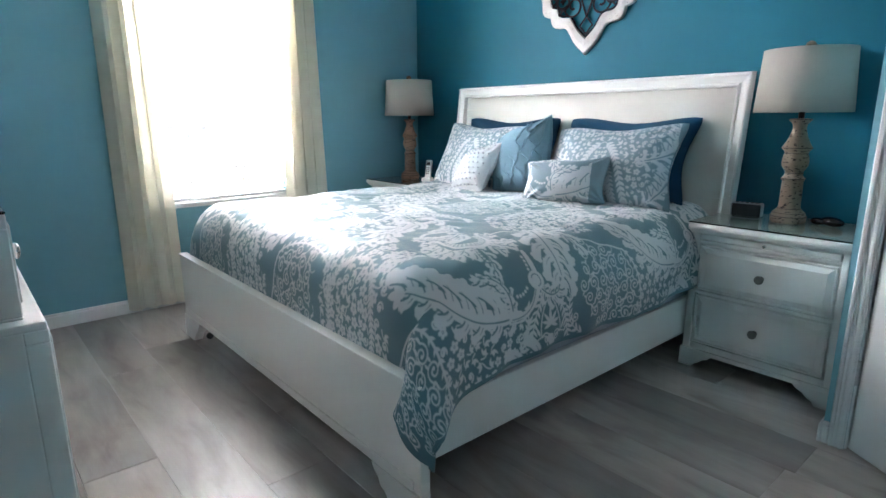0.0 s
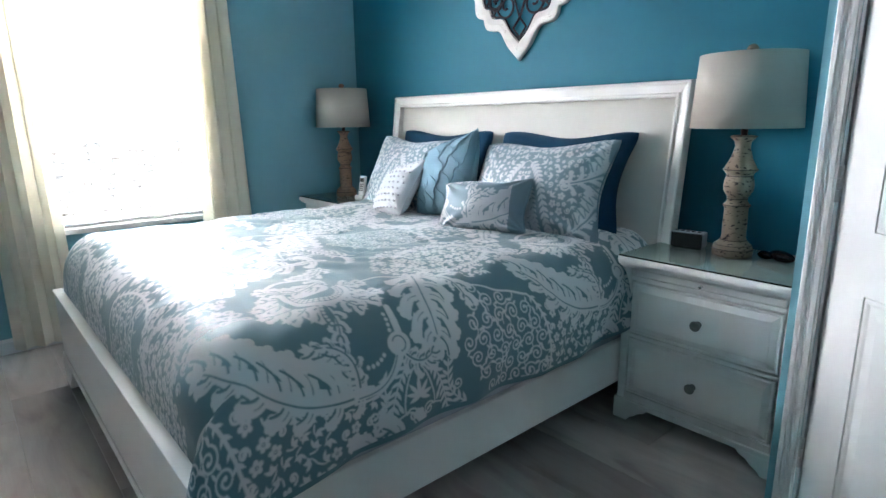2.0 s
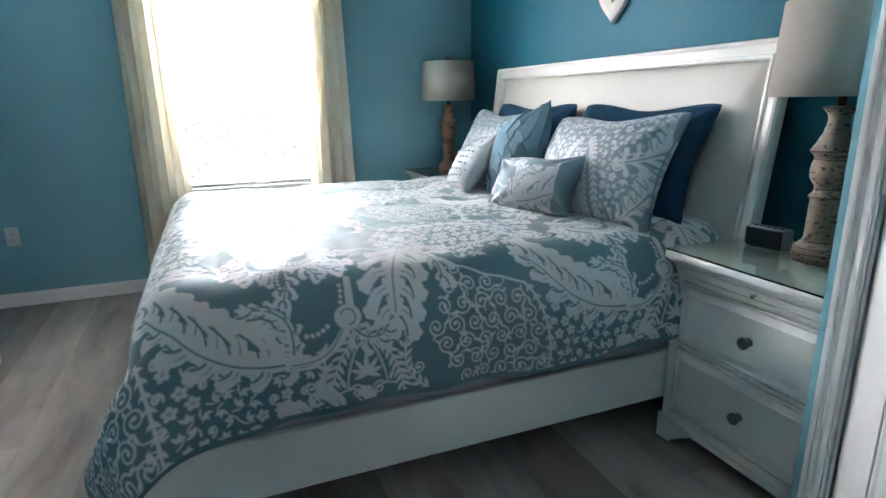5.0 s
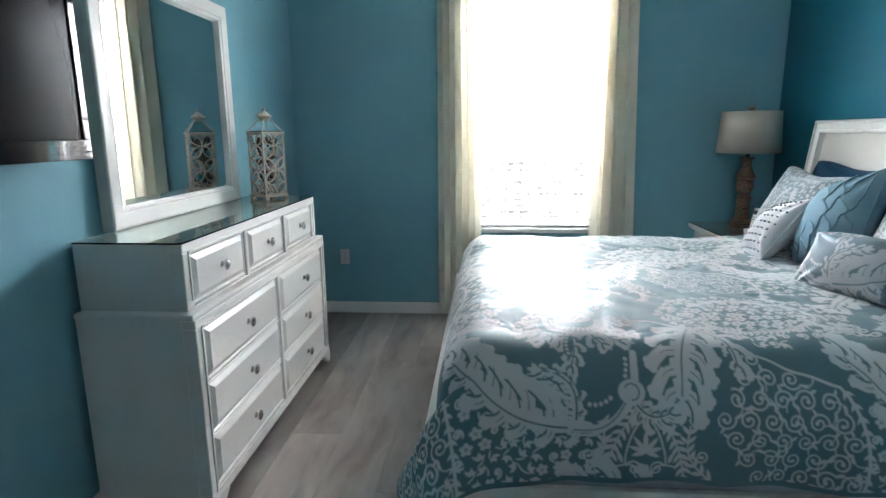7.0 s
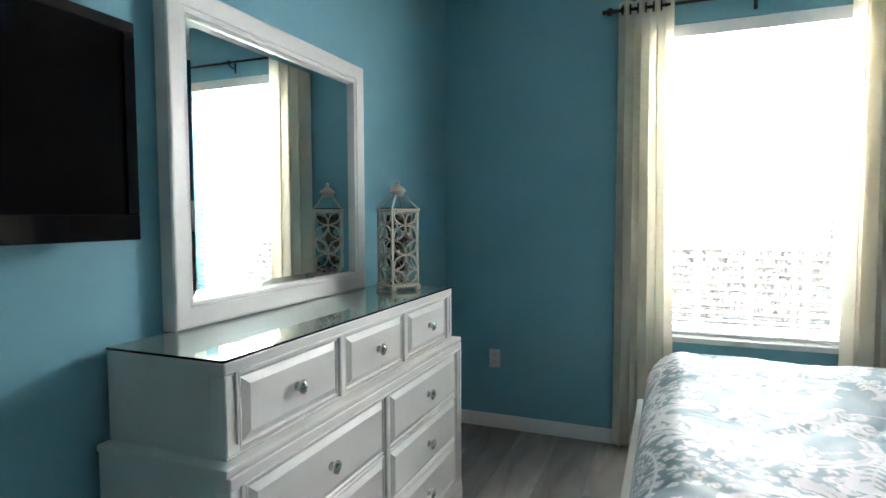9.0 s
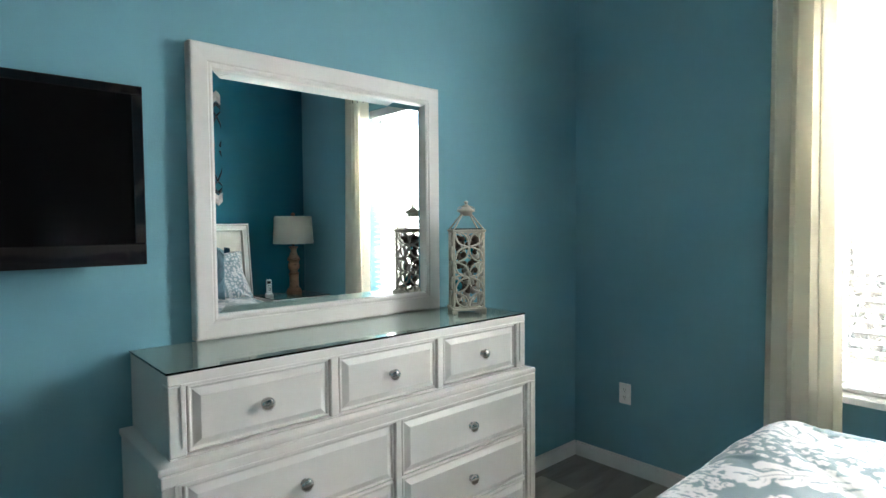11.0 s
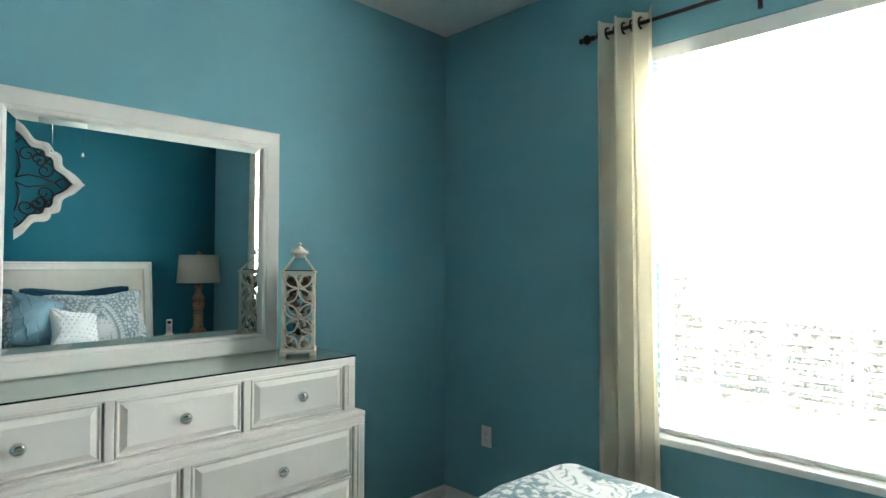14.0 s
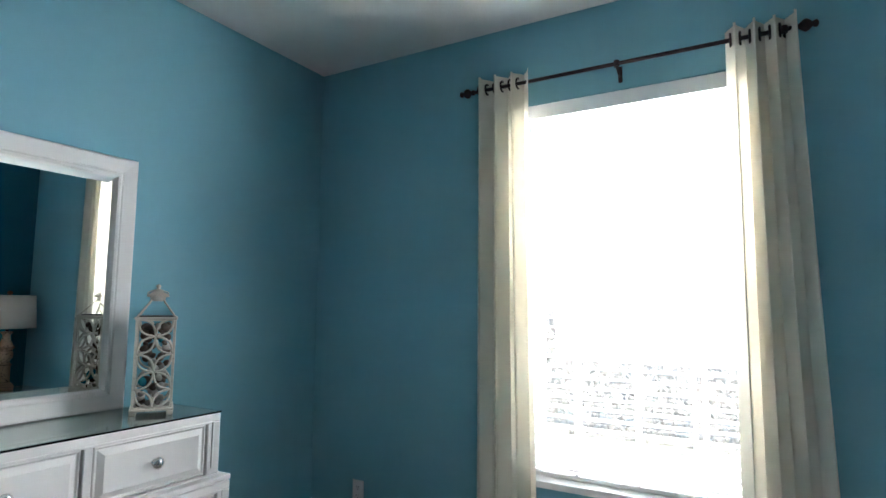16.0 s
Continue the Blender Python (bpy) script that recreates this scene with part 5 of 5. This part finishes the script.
def make_lantern():
    L = thing("lantern", "distressed ivory metal lantern with circle fretwork, full of pebbles, darkened at the top", "lantern", -0.088, 2.722, 0.9946, 56)
    s, h0, h1 = 0.067, 0.022, 0.345
    base = bmesh.new()
    add_box(base, -s - 0.006, s + 0.006, -s - 0.006, s + 0.006, 0.014, 0.024, 0.002, 1)
    for a in (-1, 1):
        for b in (-1, 1):
            add_box(base, a * (s + 0.005), a * (s - 0.018), b * (s + 0.005), b * (s - 0.018), 0.0, 0.014, 0.002, 1)
    part("base", base, LANTERN, L)
    for a in (-1, 1):
        for b in (-1, 1):
            part("corner_post", box(a * s, a * (s - 0.008), b * s, b * (s - 0.008), 0.024, h1), LANTERN, L)
    top = bmesh.new()
    add_box(top, -s - 0.005, s + 0.005, -s - 0.005, s + 0.005, h1, h1 + 0.010, 0.002, 1)
    part("top_rim", top, LANTERN, L)
    part("lid", box(-s + 0.01, s - 0.01, -s + 0.01, s - 0.01, h1 + 0.010, h1 + 0.014), MATTBLACK, L, "dark lid")
    # fretwork: overlapping arcs, two wide and stacked
    inner = s - 0.008
    H = h1 - 0.024
    r = inner
    for k in range(4):
        turn = Matrix.Rotation(radians(90 * k), 4, 'Z')
        for i in range(5):
            z0, z1 = 0.026 + H * i / 5, 0.026 + H * (i + 1) / 5
            zc, zs = (z0, z1) if i % 2 == 0 else (z1, z0)
            for sgn in (-1, 1):
                for bulge in (-0.24, 0.24):
                    pts = [turn @ Vector((u, -s + 0.003, v)) for u, v in bend(0.0, zc, sgn * inner, zs, bulge, 11)]
                    part("fret_arc", sweep(pts, 0.0042, seg=6), LANTERN, L, smooth=True)
        for a, b in ((0.024, 0.030), (h1 - 0.006, h1)):
            bm = box(-inner, inner, -s + 0.001, -s + 0.006, a, b)
            bmesh.ops.transform(bm, matrix=turn, verts=bm.verts)
            part("edge_bar", bm, LANTERN, L)
    # bail of four straps and the cap
    for a in (-1, 1):
        for b in (-1, 1):
            part("strap", sweep([(a * (s - 0.004), b * (s - 0.004), h1 + 0.010), (a * 0.020, b * 0.020, h1 + 0.072)], 0.0032, seg=6), LANTERN, L)
    part("cap", lathe([(0.026, 0.0), (0.026, 0.014), (0.040, 0.018), (0.034, 0.026), (0.022, 0.034), (0.014, 0.040), (0.014, 0.044), (0.006, 0.047), (0.006, 0.051), (0.009, 0.055), (0.008, 0.061), (0.002, 0.064)], 20, at=(0, 0, h1 + 0.068)), LANTERN, L, "turned cap with a knob", True)
    ring = [(0.036 * math.cos(q), 0.004 * math.sin(3 * q), h1 + 0.096 + 0.014 * math.sin(q)) for q in np.linspace(0, 2 * math.pi, 28, endpoint=False)]
    part("ring", sweep(ring, 0.0018, closed=True, seg=6), LANTERN, L, "thin carrying ring")
    rnd = random.Random(21)
    lim = s - 0.020
    pile = []
    for k in range(330):
        r0 = rnd.uniform(0.010, 0.019)
        x, y = rnd.uniform(-lim, lim), rnd.uniform(-lim, lim)
        x, y = max(-s + 0.012 + r0, min(s - 0.012 - r0, x)), max(-s + 0.012 + r0, min(s - 0.012 - r0, y))
        z = 0.026 + r0 * 0.7
        for (px, py, pz, pr) in pile:
            dd = (px - x) ** 2 + (py - y) ** 2
            if dd < (pr + r0) ** 2 * 0.8:
                z = max(z, pz + 0.62 * math.sqrt(max(0, (pr + r0) ** 2 - dd)))
        if z > h1 - 0.022:
            continue
        pile.append((x, y, z, r0))
        bm = bmesh.new()
        bmesh.ops.create_uvsphere(bm, u_segments=10, v_segments=7, radius=r0, matrix=pose(x, y, z, rnd.uniform(0, 180), rnd.uniform(0, 180), 0) @ Matrix.Diagonal((1, rnd.uniform(0.75, 1), rnd.uniform(0.6, 0.8), 1)))
        # above 0.19 mostly dark ones, put in to darken the lantern's upper inside
        part("pebble", bm, PEBBLE_TEAL if rnd.random() < 0.08 else (PEBBLE_DARK if rnd.random() < (0.35 if z < 0.19 else 0.9) else PEBBLE), L, "", True)


make_lantern()


def make_outlet(x, z):
    o = thing("wall_outlet", "white double wall outlet on the teal wall", "outlet", x, NY, z)
    part("cover_plate", box(-0.035, 0.035, -0.006, 0.0, -0.057, 0.057, 0.003, 2), PLATE, o)
    for dz in (-0.021, 0.021):
        g = part("socket", box(-0.016, 0.016, -0.009, -0.006, dz - 0.014, dz + 0.014, 0.004, 2), PLATE, o)
        bm = bmesh.new()
        for dx in (-0.006, 0.006):
            add_box(bm, dx - 0.001, dx + 0.001, -0.0095, -0.009, dz - 0.001, dz + 0.008)
        add_box(bm, -0.002, 0.002, -0.0095, -0.009, dz - 0.010, dz - 0.006)
        part("slot", bm, DARK, g)


make_outlet(0.030, 0.435)

# ---- nightstands ----


def make_nightstand(y0, y1, x0=2.600, x1=3.000):
    n = thing("nightstand", "white two-drawer nightstand with a pull-out tray and bracket feet", "nightstand", 0, 0, 0, group="nightstands")
    top = 0.706
    w = y1 - y0
    yc = (y0 + y1) / 2
    body = part("body", box(x0 + 0.050, x1, y0 + 0.006, y1 - 0.006, 0.075, top - 0.050, 0.003, 1), LACQUER, n)
    part("top_board", box(x0 - 0.040, x1, y0, y1, top - 0.026, top, 0.006, 2), LACQUER, n)
    bm = bmesh.new()
    for d, a, b in ((0.030, 0.034, 0.026), (0.020, 0.042, 0.034), (0.008, 0.050, 0.042)):
        add_box(bm, x0 - d, x1 - 0.01, y0 + 0.006 - d * 0.2, y1 - 0.006 + d * 0.2, top - a, top - b, 0.002, 1)
    part("top_moulding", bm, LACQUER, n, "stepped moulding under the top")
    bm = bmesh.new()
    for a, b in ((y0 + 0.006, y0 + 0.040), (y1 - 0.040, y1 - 0.006)):
        add_box(bm, x0 + 0.006, x0 + 0.050, a, b, 0.075, top - 0.051, 0.003, 1)
    for a, b in ((0.075, 0.120), (0.368, 0.380), (0.606, 0.622)):
        add_box(bm, x0 + 0.008, x0 + 0.050, y0 + 0.040, y1 - 0.040, a, b, 0.002, 1)
    part("face_frame", bm, LACQUER, n)
    for z0, z1 in ((0.1265, 0.3615), (0.3865, 0.5995)):
        M = Matrix.Translation((x0 + 0.019, yc, (z0 + z1) / 2)) @ Matrix.Rotation(math.pi, 4, 'Z')
        g = part("drawer", raised_panel(w - 0.093, z1 - z0, 0.018, 0.010, 0.024, m=M), LACQUER, n, "white drawer front with a bevelled field")
        bm = lathe([(0.013, 0), (0.013, 0.003), (0.007, 0.005), (0.007, 0.016), (0.016, 0.020), (0.019, 0.025), (0.0185, 0.030), (0.012, 0.031), (0.011, 0.029), (0.002, 0.030)], 20)
        bmesh.ops.transform(bm, matrix=Matrix.Translation((x0 + 0.002, yc, (z0 + z1) / 2)) @ Matrix.Rotation(radians(-90), 4, 'Y'), verts=bm.verts)
        part("knob", bm, PEWTER, g, "round antique pewter knob", True)
    t = part("pullout_tray", box(x0 + 0.004, x0 + 0.050, y0 + 0.044, y1 - 0.044, 0.625, 0.652, 0.003, 1), LACQUER, n, "slim pull-out tray front")
    bm = lathe([(0.004, 0), (0.004, 0.010), (0.007, 0.013), (0.007, 0.018), (0.002, 0.020)], 14)
    bmesh.ops.transform(bm, matrix=Matrix.Translation((x0 + 0.004, yc, 0.638)) @ Matrix.Rotation(radians(-90), 4, 'Y'), verts=bm.verts)
    part("knob", bm, STEEL, t, "tiny nickel knob", True)
    part("base_moulding", box(x0 - 0.002, x1, y0 - 0.003, y1 + 0.003, 0.070, 0.092, 0.005, 2), LACQUER, n)
    out = [(0, 0.0), (0.060, 0.0), (0.072, 0.018), (0.095, 0.030), (0.110, 0.046), (0.135, 0.056), (0.150, 0.072), (0, 0.072)]
    for s, y in ((1, y0 - 0.002), (-1, y1 + 0.002)):
        bm = prism([(s * u, v) for u, v in out], 0.020, place=Matrix.Translation((x0 + 0.018, y, 0)) @ Matrix.Rotation(radians(90), 4, 'Z'))
        add_box(bm, x0 + 0.017, x0 + 0.10, y, y + s * 0.02, 0.0, 0.070)
        part("bracket_foot", bm, LACQUER, n)
        part("back_foot", box(x1 - 0.06, x1, min(y, y + s * 0.02), max(y, y + s * 0.02), 0.0, 0.070), LACQUER, n)
    return n


make_nightstand(0.575, 1.216, 2.600, 3.030)
make_nightstand(3.222, 3.795, 2.540, 2.960)
for a, b, c, d in ((2.562, 3.028, 0.577, 1.214), (2.502, 2.958, 3.224, 3.793)):
    sheet = tagged(mesh_object("nightstand_glass", box(a, b, c, d, 0.7062, 0.7122, 0.0015, 1), GREEN_GLASS), "clear greenish glass sheet lying on the nightstand", "glass top", "nightstand glass")
    sheet.visible_shadow = False


WORNEDGE = mat("dark_worn_wood", (0.045, 0.030, 0.022), 0.7, var=0.3, vscale=40)


def make_lamp(x, y, material, label):
    l = thing("table_lamp", label, "table lamp", x, y, 0.7124, group="bedside lamps")
    prof = [(0.070, 0.0), (0.077, 0.004), (0.078, 0.028), (0.074, 0.034), (0.072, 0.044), (0.062, 0.052), (0.052, 0.062), (0.047, 0.072), (0.046, 0.130), (0.045, 0.186), (0.050, 0.192), (0.051, 0.198), (0.044, 0.204), (0.038, 0.215), (0.038, 0.226), (0.046, 0.238), (0.055, 0.252), (0.057, 0.272), (0.054, 0.292), (0.049, 0.306), (0.052, 0.316), (0.064, 0.328), (0.062, 0.334), (0.052, 0.350), (0.040, 0.374), (0.031, 0.402), (0.028, 0.418), (0.032, 0.434), (0.046, 0.448), (0.048, 0.453), (0.030, 0.456)]
    part("base", lathe([(r * 0.92, z) for r, z in prof], 40), material, l, "turned baluster base with rubbed paint", True)
    for rr, zz in ((0.0780, 0.030), (0.0700, 0.045), (0.0505, 0.064), (0.0515, 0.197), (0.0395, 0.221), (0.0500, 0.307), (0.0645, 0.331), (0.0475, 0.451)):
        ring = [(rr * 0.92 * math.cos(q), rr * 0.92 * math.sin(q), zz) for q in np.linspace(0, 2 * math.pi, 40, endpoint=False)]
        part("groove", sweep(ring, 0.0017, closed=True, seg=5), WORNEDGE, l, "dark rubbed edge", True)
    part("stem", lathe([(0.012, 0.456), (0.012, 0.520)], 16), BRONZE, l, "dark metal stem", True)
    z0, z1 = 0.482, 0.740
    bm = bmesh.new()
    rings = []
    for r, z in ((0.188, z0), (0.172, z1), (0.1695, z1), (0.1855, z0)):
        rings.append([bm.verts.new((r * math.cos(2 * math.pi * k / 64), r * math.sin(2 * math.pi * k / 64), z)) for k in range(64)])
    for i in range(4):
        a, b = rings[i], rings[(i + 1) % 4]
        for k in range(64):
            bm.faces.new((a[k], a[(k + 1) % 64], b[(k + 1) % 64], b[k]))
    sh = part("shade", bm, SHADE, l, "cream linen drum shade", True)
    bm = bmesh.new()
    for q in range(3):
        a = 2 * math.pi * q / 3
        sweep([(0, 0, z1 - 0.012), (0.169 * math.cos(a), 0.169 * math.sin(a), z1 - 0.006)], 0.002, bm, 6)
    lathe([(0.003, 0.510), (0.003, z1 + 0.004)], 10, bm)
    part("harp", bm, BRONZE, sh)
    part("finial", lathe([(0.010, z1 - 0.008), (0.010, z1), (0.008, z1 + 0.006), (0.018, z1 + 0.013), (0.020, z1 + 0.021), (0.014, z1 + 0.030), (0.004, z1 + 0.035)], 14), material, l, "small turned finial", True)
    return l


make_lamp(2.852, 0.903, CREAMCHIP, "table lamp with a chipped cream baluster base and linen shade")
make_lamp(2.752, 3.550, BROWNCHIP, "table lamp with a worn brown baluster base and linen shade")

k = thing("alarm_clock", "small black and silver clock radio on the nightstand", "clock", 2.860, 1.085, 0.7124, 8)
part("body", box(-0.020, 0.042, -0.066, 0.066, 0.004, 0.066, 0.008, 3), SILVER, k)
part("display", box(-0.026, -0.0201, -0.064, 0.058, 0.006, 0.064, 0.003, 1), MATTBLACK, k, "dark blank display")
bm = bmesh.new()
for i in range(5):
    add_box(bm, 0.002, 0.014, -0.05 + i * 0.022, -0.036 + i * 0.022, 0.066, 0.069, 0.001, 1)
part("buttons", bm, MATTBLACK, k)
part("feet", box(-0.015, 0.035, -0.055, 0.055, 0.0, 0.004), MATTBLACK, k)

g = thing("sunglasses_case", "small rounded glossy black gadget lying on the nightstand", "gadget", 2.87, 0.735, 0.7124, 60)
bm = bmesh.new()
bmesh.ops.create_uvsphere(bm, u_segments=20, v_segments=12, radius=1, matrix=Matrix.Translation((0, 0, 0.021)) @ Matrix.Diagonal((0.056, 0.028, 0.021, 1)))
part("shell", bm, TVBLACK, g, smooth=True)
bm = bmesh.new()
bmesh.ops.create_uvsphere(bm, u_segments=16, v_segments=10, radius=1, matrix=Matrix.Translation((0.052, 0.022, 0.016)) @ Matrix.Diagonal((0.034, 0.022, 0.016, 1)))
part("cap", bm, TVBLACK, g, smooth=True)

p = thing("cordless_phone", "grey cordless phone handset standing in its cradle", "phone", 2.70, 3.275, 0.7124, 20)
part("cradle", box(-0.032, 0.032, -0.036, 0.036, 0.0, 0.034, 0.010, 3), PLATE, p)
bm = box(-0.012, 0.010, -0.024, 0.024, 0.0, 0.150, 0.008, 3)
bmesh.ops.transform(bm, matrix=pose(0.004, 0, 0.012, 0, 12, 0), verts=bm.verts)
h = part("handset", bm, PLATE, p, "pale grey handset")
bm = bmesh.new()
add_box(bm, -0.0145, -0.0122, -0.016, 0.016, 0.108, 0.134, 0.001, 1)
for i in range(4):
    for j in range(3):
        add_box(bm, -0.0142, -0.0122, -0.014 + j * 0.011, -0.007 + j * 0.011, 0.046 + i * 0.014, 0.054 + i * 0.014)
bmesh.ops.transform(bm, matrix=pose(0.004, 0, 0.012, 0, 12, 0), verts=bm.verts)
part("keypad", bm, MATTBLACK, h, "dark screen and keys")


# ---- wall medallion ----
def medallion_outline(r, n=40):
    """A four-cusped outline: each quarter swings from a pointed cusp through two lobes."""
    pts = []
    for quarter in range(4):
        a0 = quarter * math.pi / 2
        for k in range(n):
            t = k / n
            ang = a0 + t * math.pi / 2
            m = abs(t - 0.5) * 2                      # 1 at the cusp, 0 on the diagonal
            rad = 0.735 + 0.085 * m ** 1.2 + 0.170 * m ** 7 + 0.042 * math.sin(m * math.pi * 3.0)
            pts.append((r * rad * math.cos(ang), r * rad * math.sin(ang)))
    return pts


def make_medallion():
    a = thing("wall_medallion", "whitewashed wooden medallion with dark iron scrollwork on the accent wall", "wall art", EX, 2.175, 2.048)
    out, inn = medallion_outline(0.508), medallion_outline(0.420)
    bm = bmesh.new()
    n = len(out)
    layers = []
    for pts, x in ((out, -0.002), (out, -0.020), ([(u * 0.985, v * 0.985) for u, v in out], -0.026), ([((u * 0.5 + p * 0.5), (v * 0.5 + q * 0.5)) for (u, v), (p, q) in zip(out, inn)], -0.030), (inn, -0.022), (inn, -0.002)):
        layers.append([bm.verts.new((x, u, v)) for u, v in pts])
    for l0, l1 in zip(layers, layers[1:] + layers[:1]):
        for i in range(n):
            bm.faces.new((l0[i], l0[(i + 1) % n], l1[(i + 1) % n], l1[i]))
    part("frame", bm, ARTWHITE, a, "whitewashed carved wood frame")

    def curl(cx, cz, r, turn, hand, loops=1.3):
        return [(-0.014, cx + r * (1 - 0.8 * t) * math.cos(turn + hand * t * loops * 6.283), cz + r * (1 - 0.8 * t) * math.sin(turn + hand * t * loops * 6.283)) for t in (k / 26 for k in range(27))]

    ringpts = [(-0.014, 0.965 * u, 0.965 * v) for u, v in inn]
    part("inner_rod", sweep(ringpts, 0.006, closed=True, seg=6, up=(1, 0, 0)), IRON, a, smooth=True)
    for q in range(4):
        R = Matrix.Rotation(q * math.pi / 2, 4, 'X')
        for s in (-1, 1):
            for pts in (curl(s * 0.095, 0.215, 0.070, math.pi / 2 - s * 1.57, s), curl(s * 0.185, 0.165, 0.060, math.pi / 2 + s * 1.2, -s),
                        [(-0.014, 0.0, 0.385), (-0.014, s * 0.045, 0.335), (-0.014, 0.0, 0.285)],
                        [(-0.014, 0.0, 0.285), (-0.014, s * 0.035, 0.20), (-0.014, s * 0.05, 0.10), (-0.014, s * 0.02, 0.02)],
                        [(-0.014, s * 0.165, 0.215), (-0.014, s * 0.20, 0.255), (-0.014, s * 0.24, 0.24)]):
                bm = sweep([R @ Vector(p) for p in pts], 0.0064, seg=6, up=(1, 0, 0))
                part("scroll", bm, IRON, a, smooth=True)


make_medallion()


# ---- ceiling fan, of which the pull chains hang into view ----
def make_fan():
    f = thing("ceiling_fan", "low white ceiling fan with two pull chains", "ceiling fan", 1.37, 2.222, CZ)
    part("canopy", lathe([(0.075, -0.05), (0.085, -0.02), (0.085, 0.0)], 28), TRIM, f, smooth=True)
    part("motor", lathe([(0.05, -0.20), (0.11, -0.185), (0.125, -0.15), (0.125, -0.09), (0.09, -0.06), (0.06, -0.05)], 32), TRIM, f, smooth=True)
    for k in range(4):
        bm = bmesh.new()
        add_box(bm, 0.12, 0.20, -0.02, 0.02, -0.135, -0.125, 0.002, 1)
        add_box(bm, 0.18, 0.52, -0.055, 0.055, -0.123, -0.117, 0.002, 1)
        bmesh.ops.transform(bm, matrix=Matrix.Rotation(radians(45 + 90 * k), 4, 'Z'), verts=bm.verts)
        part("blade", bm, TRIM, f, "white fan blade")
    for x, y, z in ((0.051, -0.068, 2.05), (-0.052, 0.068, 2.025)):
        c = part("pull_chain", sweep([(x * 0.8, y * 0.8, -0.18), (x, y, -0.30), (x, y, z - CZ + 0.012)], 0.0011, seg=6), STEEL, f, smooth=True)
        part("chain_end", lathe([(0.003, 0.014), (0.006, 0.008), (0.008, 0.0), (0.008, -0.006), (0.003, -0.009)], 12, at=(x, y, z - CZ)), PLATE, c, "small white pull", True)


make_fan()


# ---- outside ----
tagged(mesh_object("ground", box(-150, 150, NY + 0.2, 300, -0.30, -0.15), LAWN), "grass lawn outside the window", "lawn", kind="structure")
rnd = random.Random(13)
bm = bmesh.new()
for k in range(9000):
    x, z = rnd.uniform(-4.2, 5.2), rnd.random()
    y = 8.6 + rnd.uniform(-0.35, 0.35)
    top = 1.36 + 0.08 * noise.noise((x * 0.9, 0.0, 3.0)) + 0.07 * noise.noise((x * 4.3, 1.0, 0.0))
    s = rnd.uniform(0.035, 0.075)
    m = pose(x, y, -0.15 + z * (top + 0.15), rnd.uniform(0, 180), rnd.uniform(0, 180), rnd.uniform(0, 360))
    vs = [bm.verts.new(m @ Vector(q)) for q in ((-s, 0, 0), (0, -s * 0.5, 0.01), (s, 0, 0), (0, s * 0.5, 0.01))]
    bm.faces.new(vs)
tagged(mesh_object("hedge", bm, LEAF), "dense green hedge across the lawn", "hedge", kind="stuff")

# ---- floor planks ----
rnd = random.Random(7)
PW, PL = 0.229, 1.50
shared = {}
x = 0.436 - 4 * PW
col = 0
while x < EX:
    xa, xb = max(x, WX - 0.002), min(x + PW, EX + 0.002)
    y = SY - rnd.uniform(0.05, PL - 0.05)
    while y < NY:
        y0, y1 = max(y, SY), min(y + PL, NY + 0.002)
        if y1 - y0 > 0.02 and xb - xa > 0.01:
            key = (round(xb - xa, 4), round(y1 - y0, 4))
            if key not in shared:
                w, l = xb - xa, y1 - y0
                q = bmesh.new()
                e = 0.0016
                lo = [q.verts.new((sx * w / 2, sy * l / 2, -0.006)) for sx, sy in ((-1, -1), (1, -1), (1, 1), (-1, 1))]
                mi = [q.verts.new((sx * (w / 2 - 0.0003), sy * (l / 2 - 0.0003), -0.0012)) for sx, sy in ((-1, -1), (1, -1), (1, 1), (-1, 1))]
                hi = [q.verts.new((sx * (w / 2 - e), sy * (l / 2 - e), 0)) for sx, sy in ((-1, -1), (1, -1), (1, 1), (-1, 1))]
                for a_, b_ in ((lo, mi), (mi, hi)):
                    for i in range(4):
                        q.faces.new((a_[i], a_[(i + 1) % 4], b_[(i + 1) % 4], b_[i]))
                q.faces.new(hi)
                me = bpy.data.meshes.new("plank")
                q.to_mesh(me)
                q.free()
                me.materials.append(PLANK)
                shared[key] = me
            o = new("plank", shared[key])
            o.parent = floor
            o.location = ((xa + xb) / 2, (y0 + y1) / 2, 0)
        y += PL
    x += PW
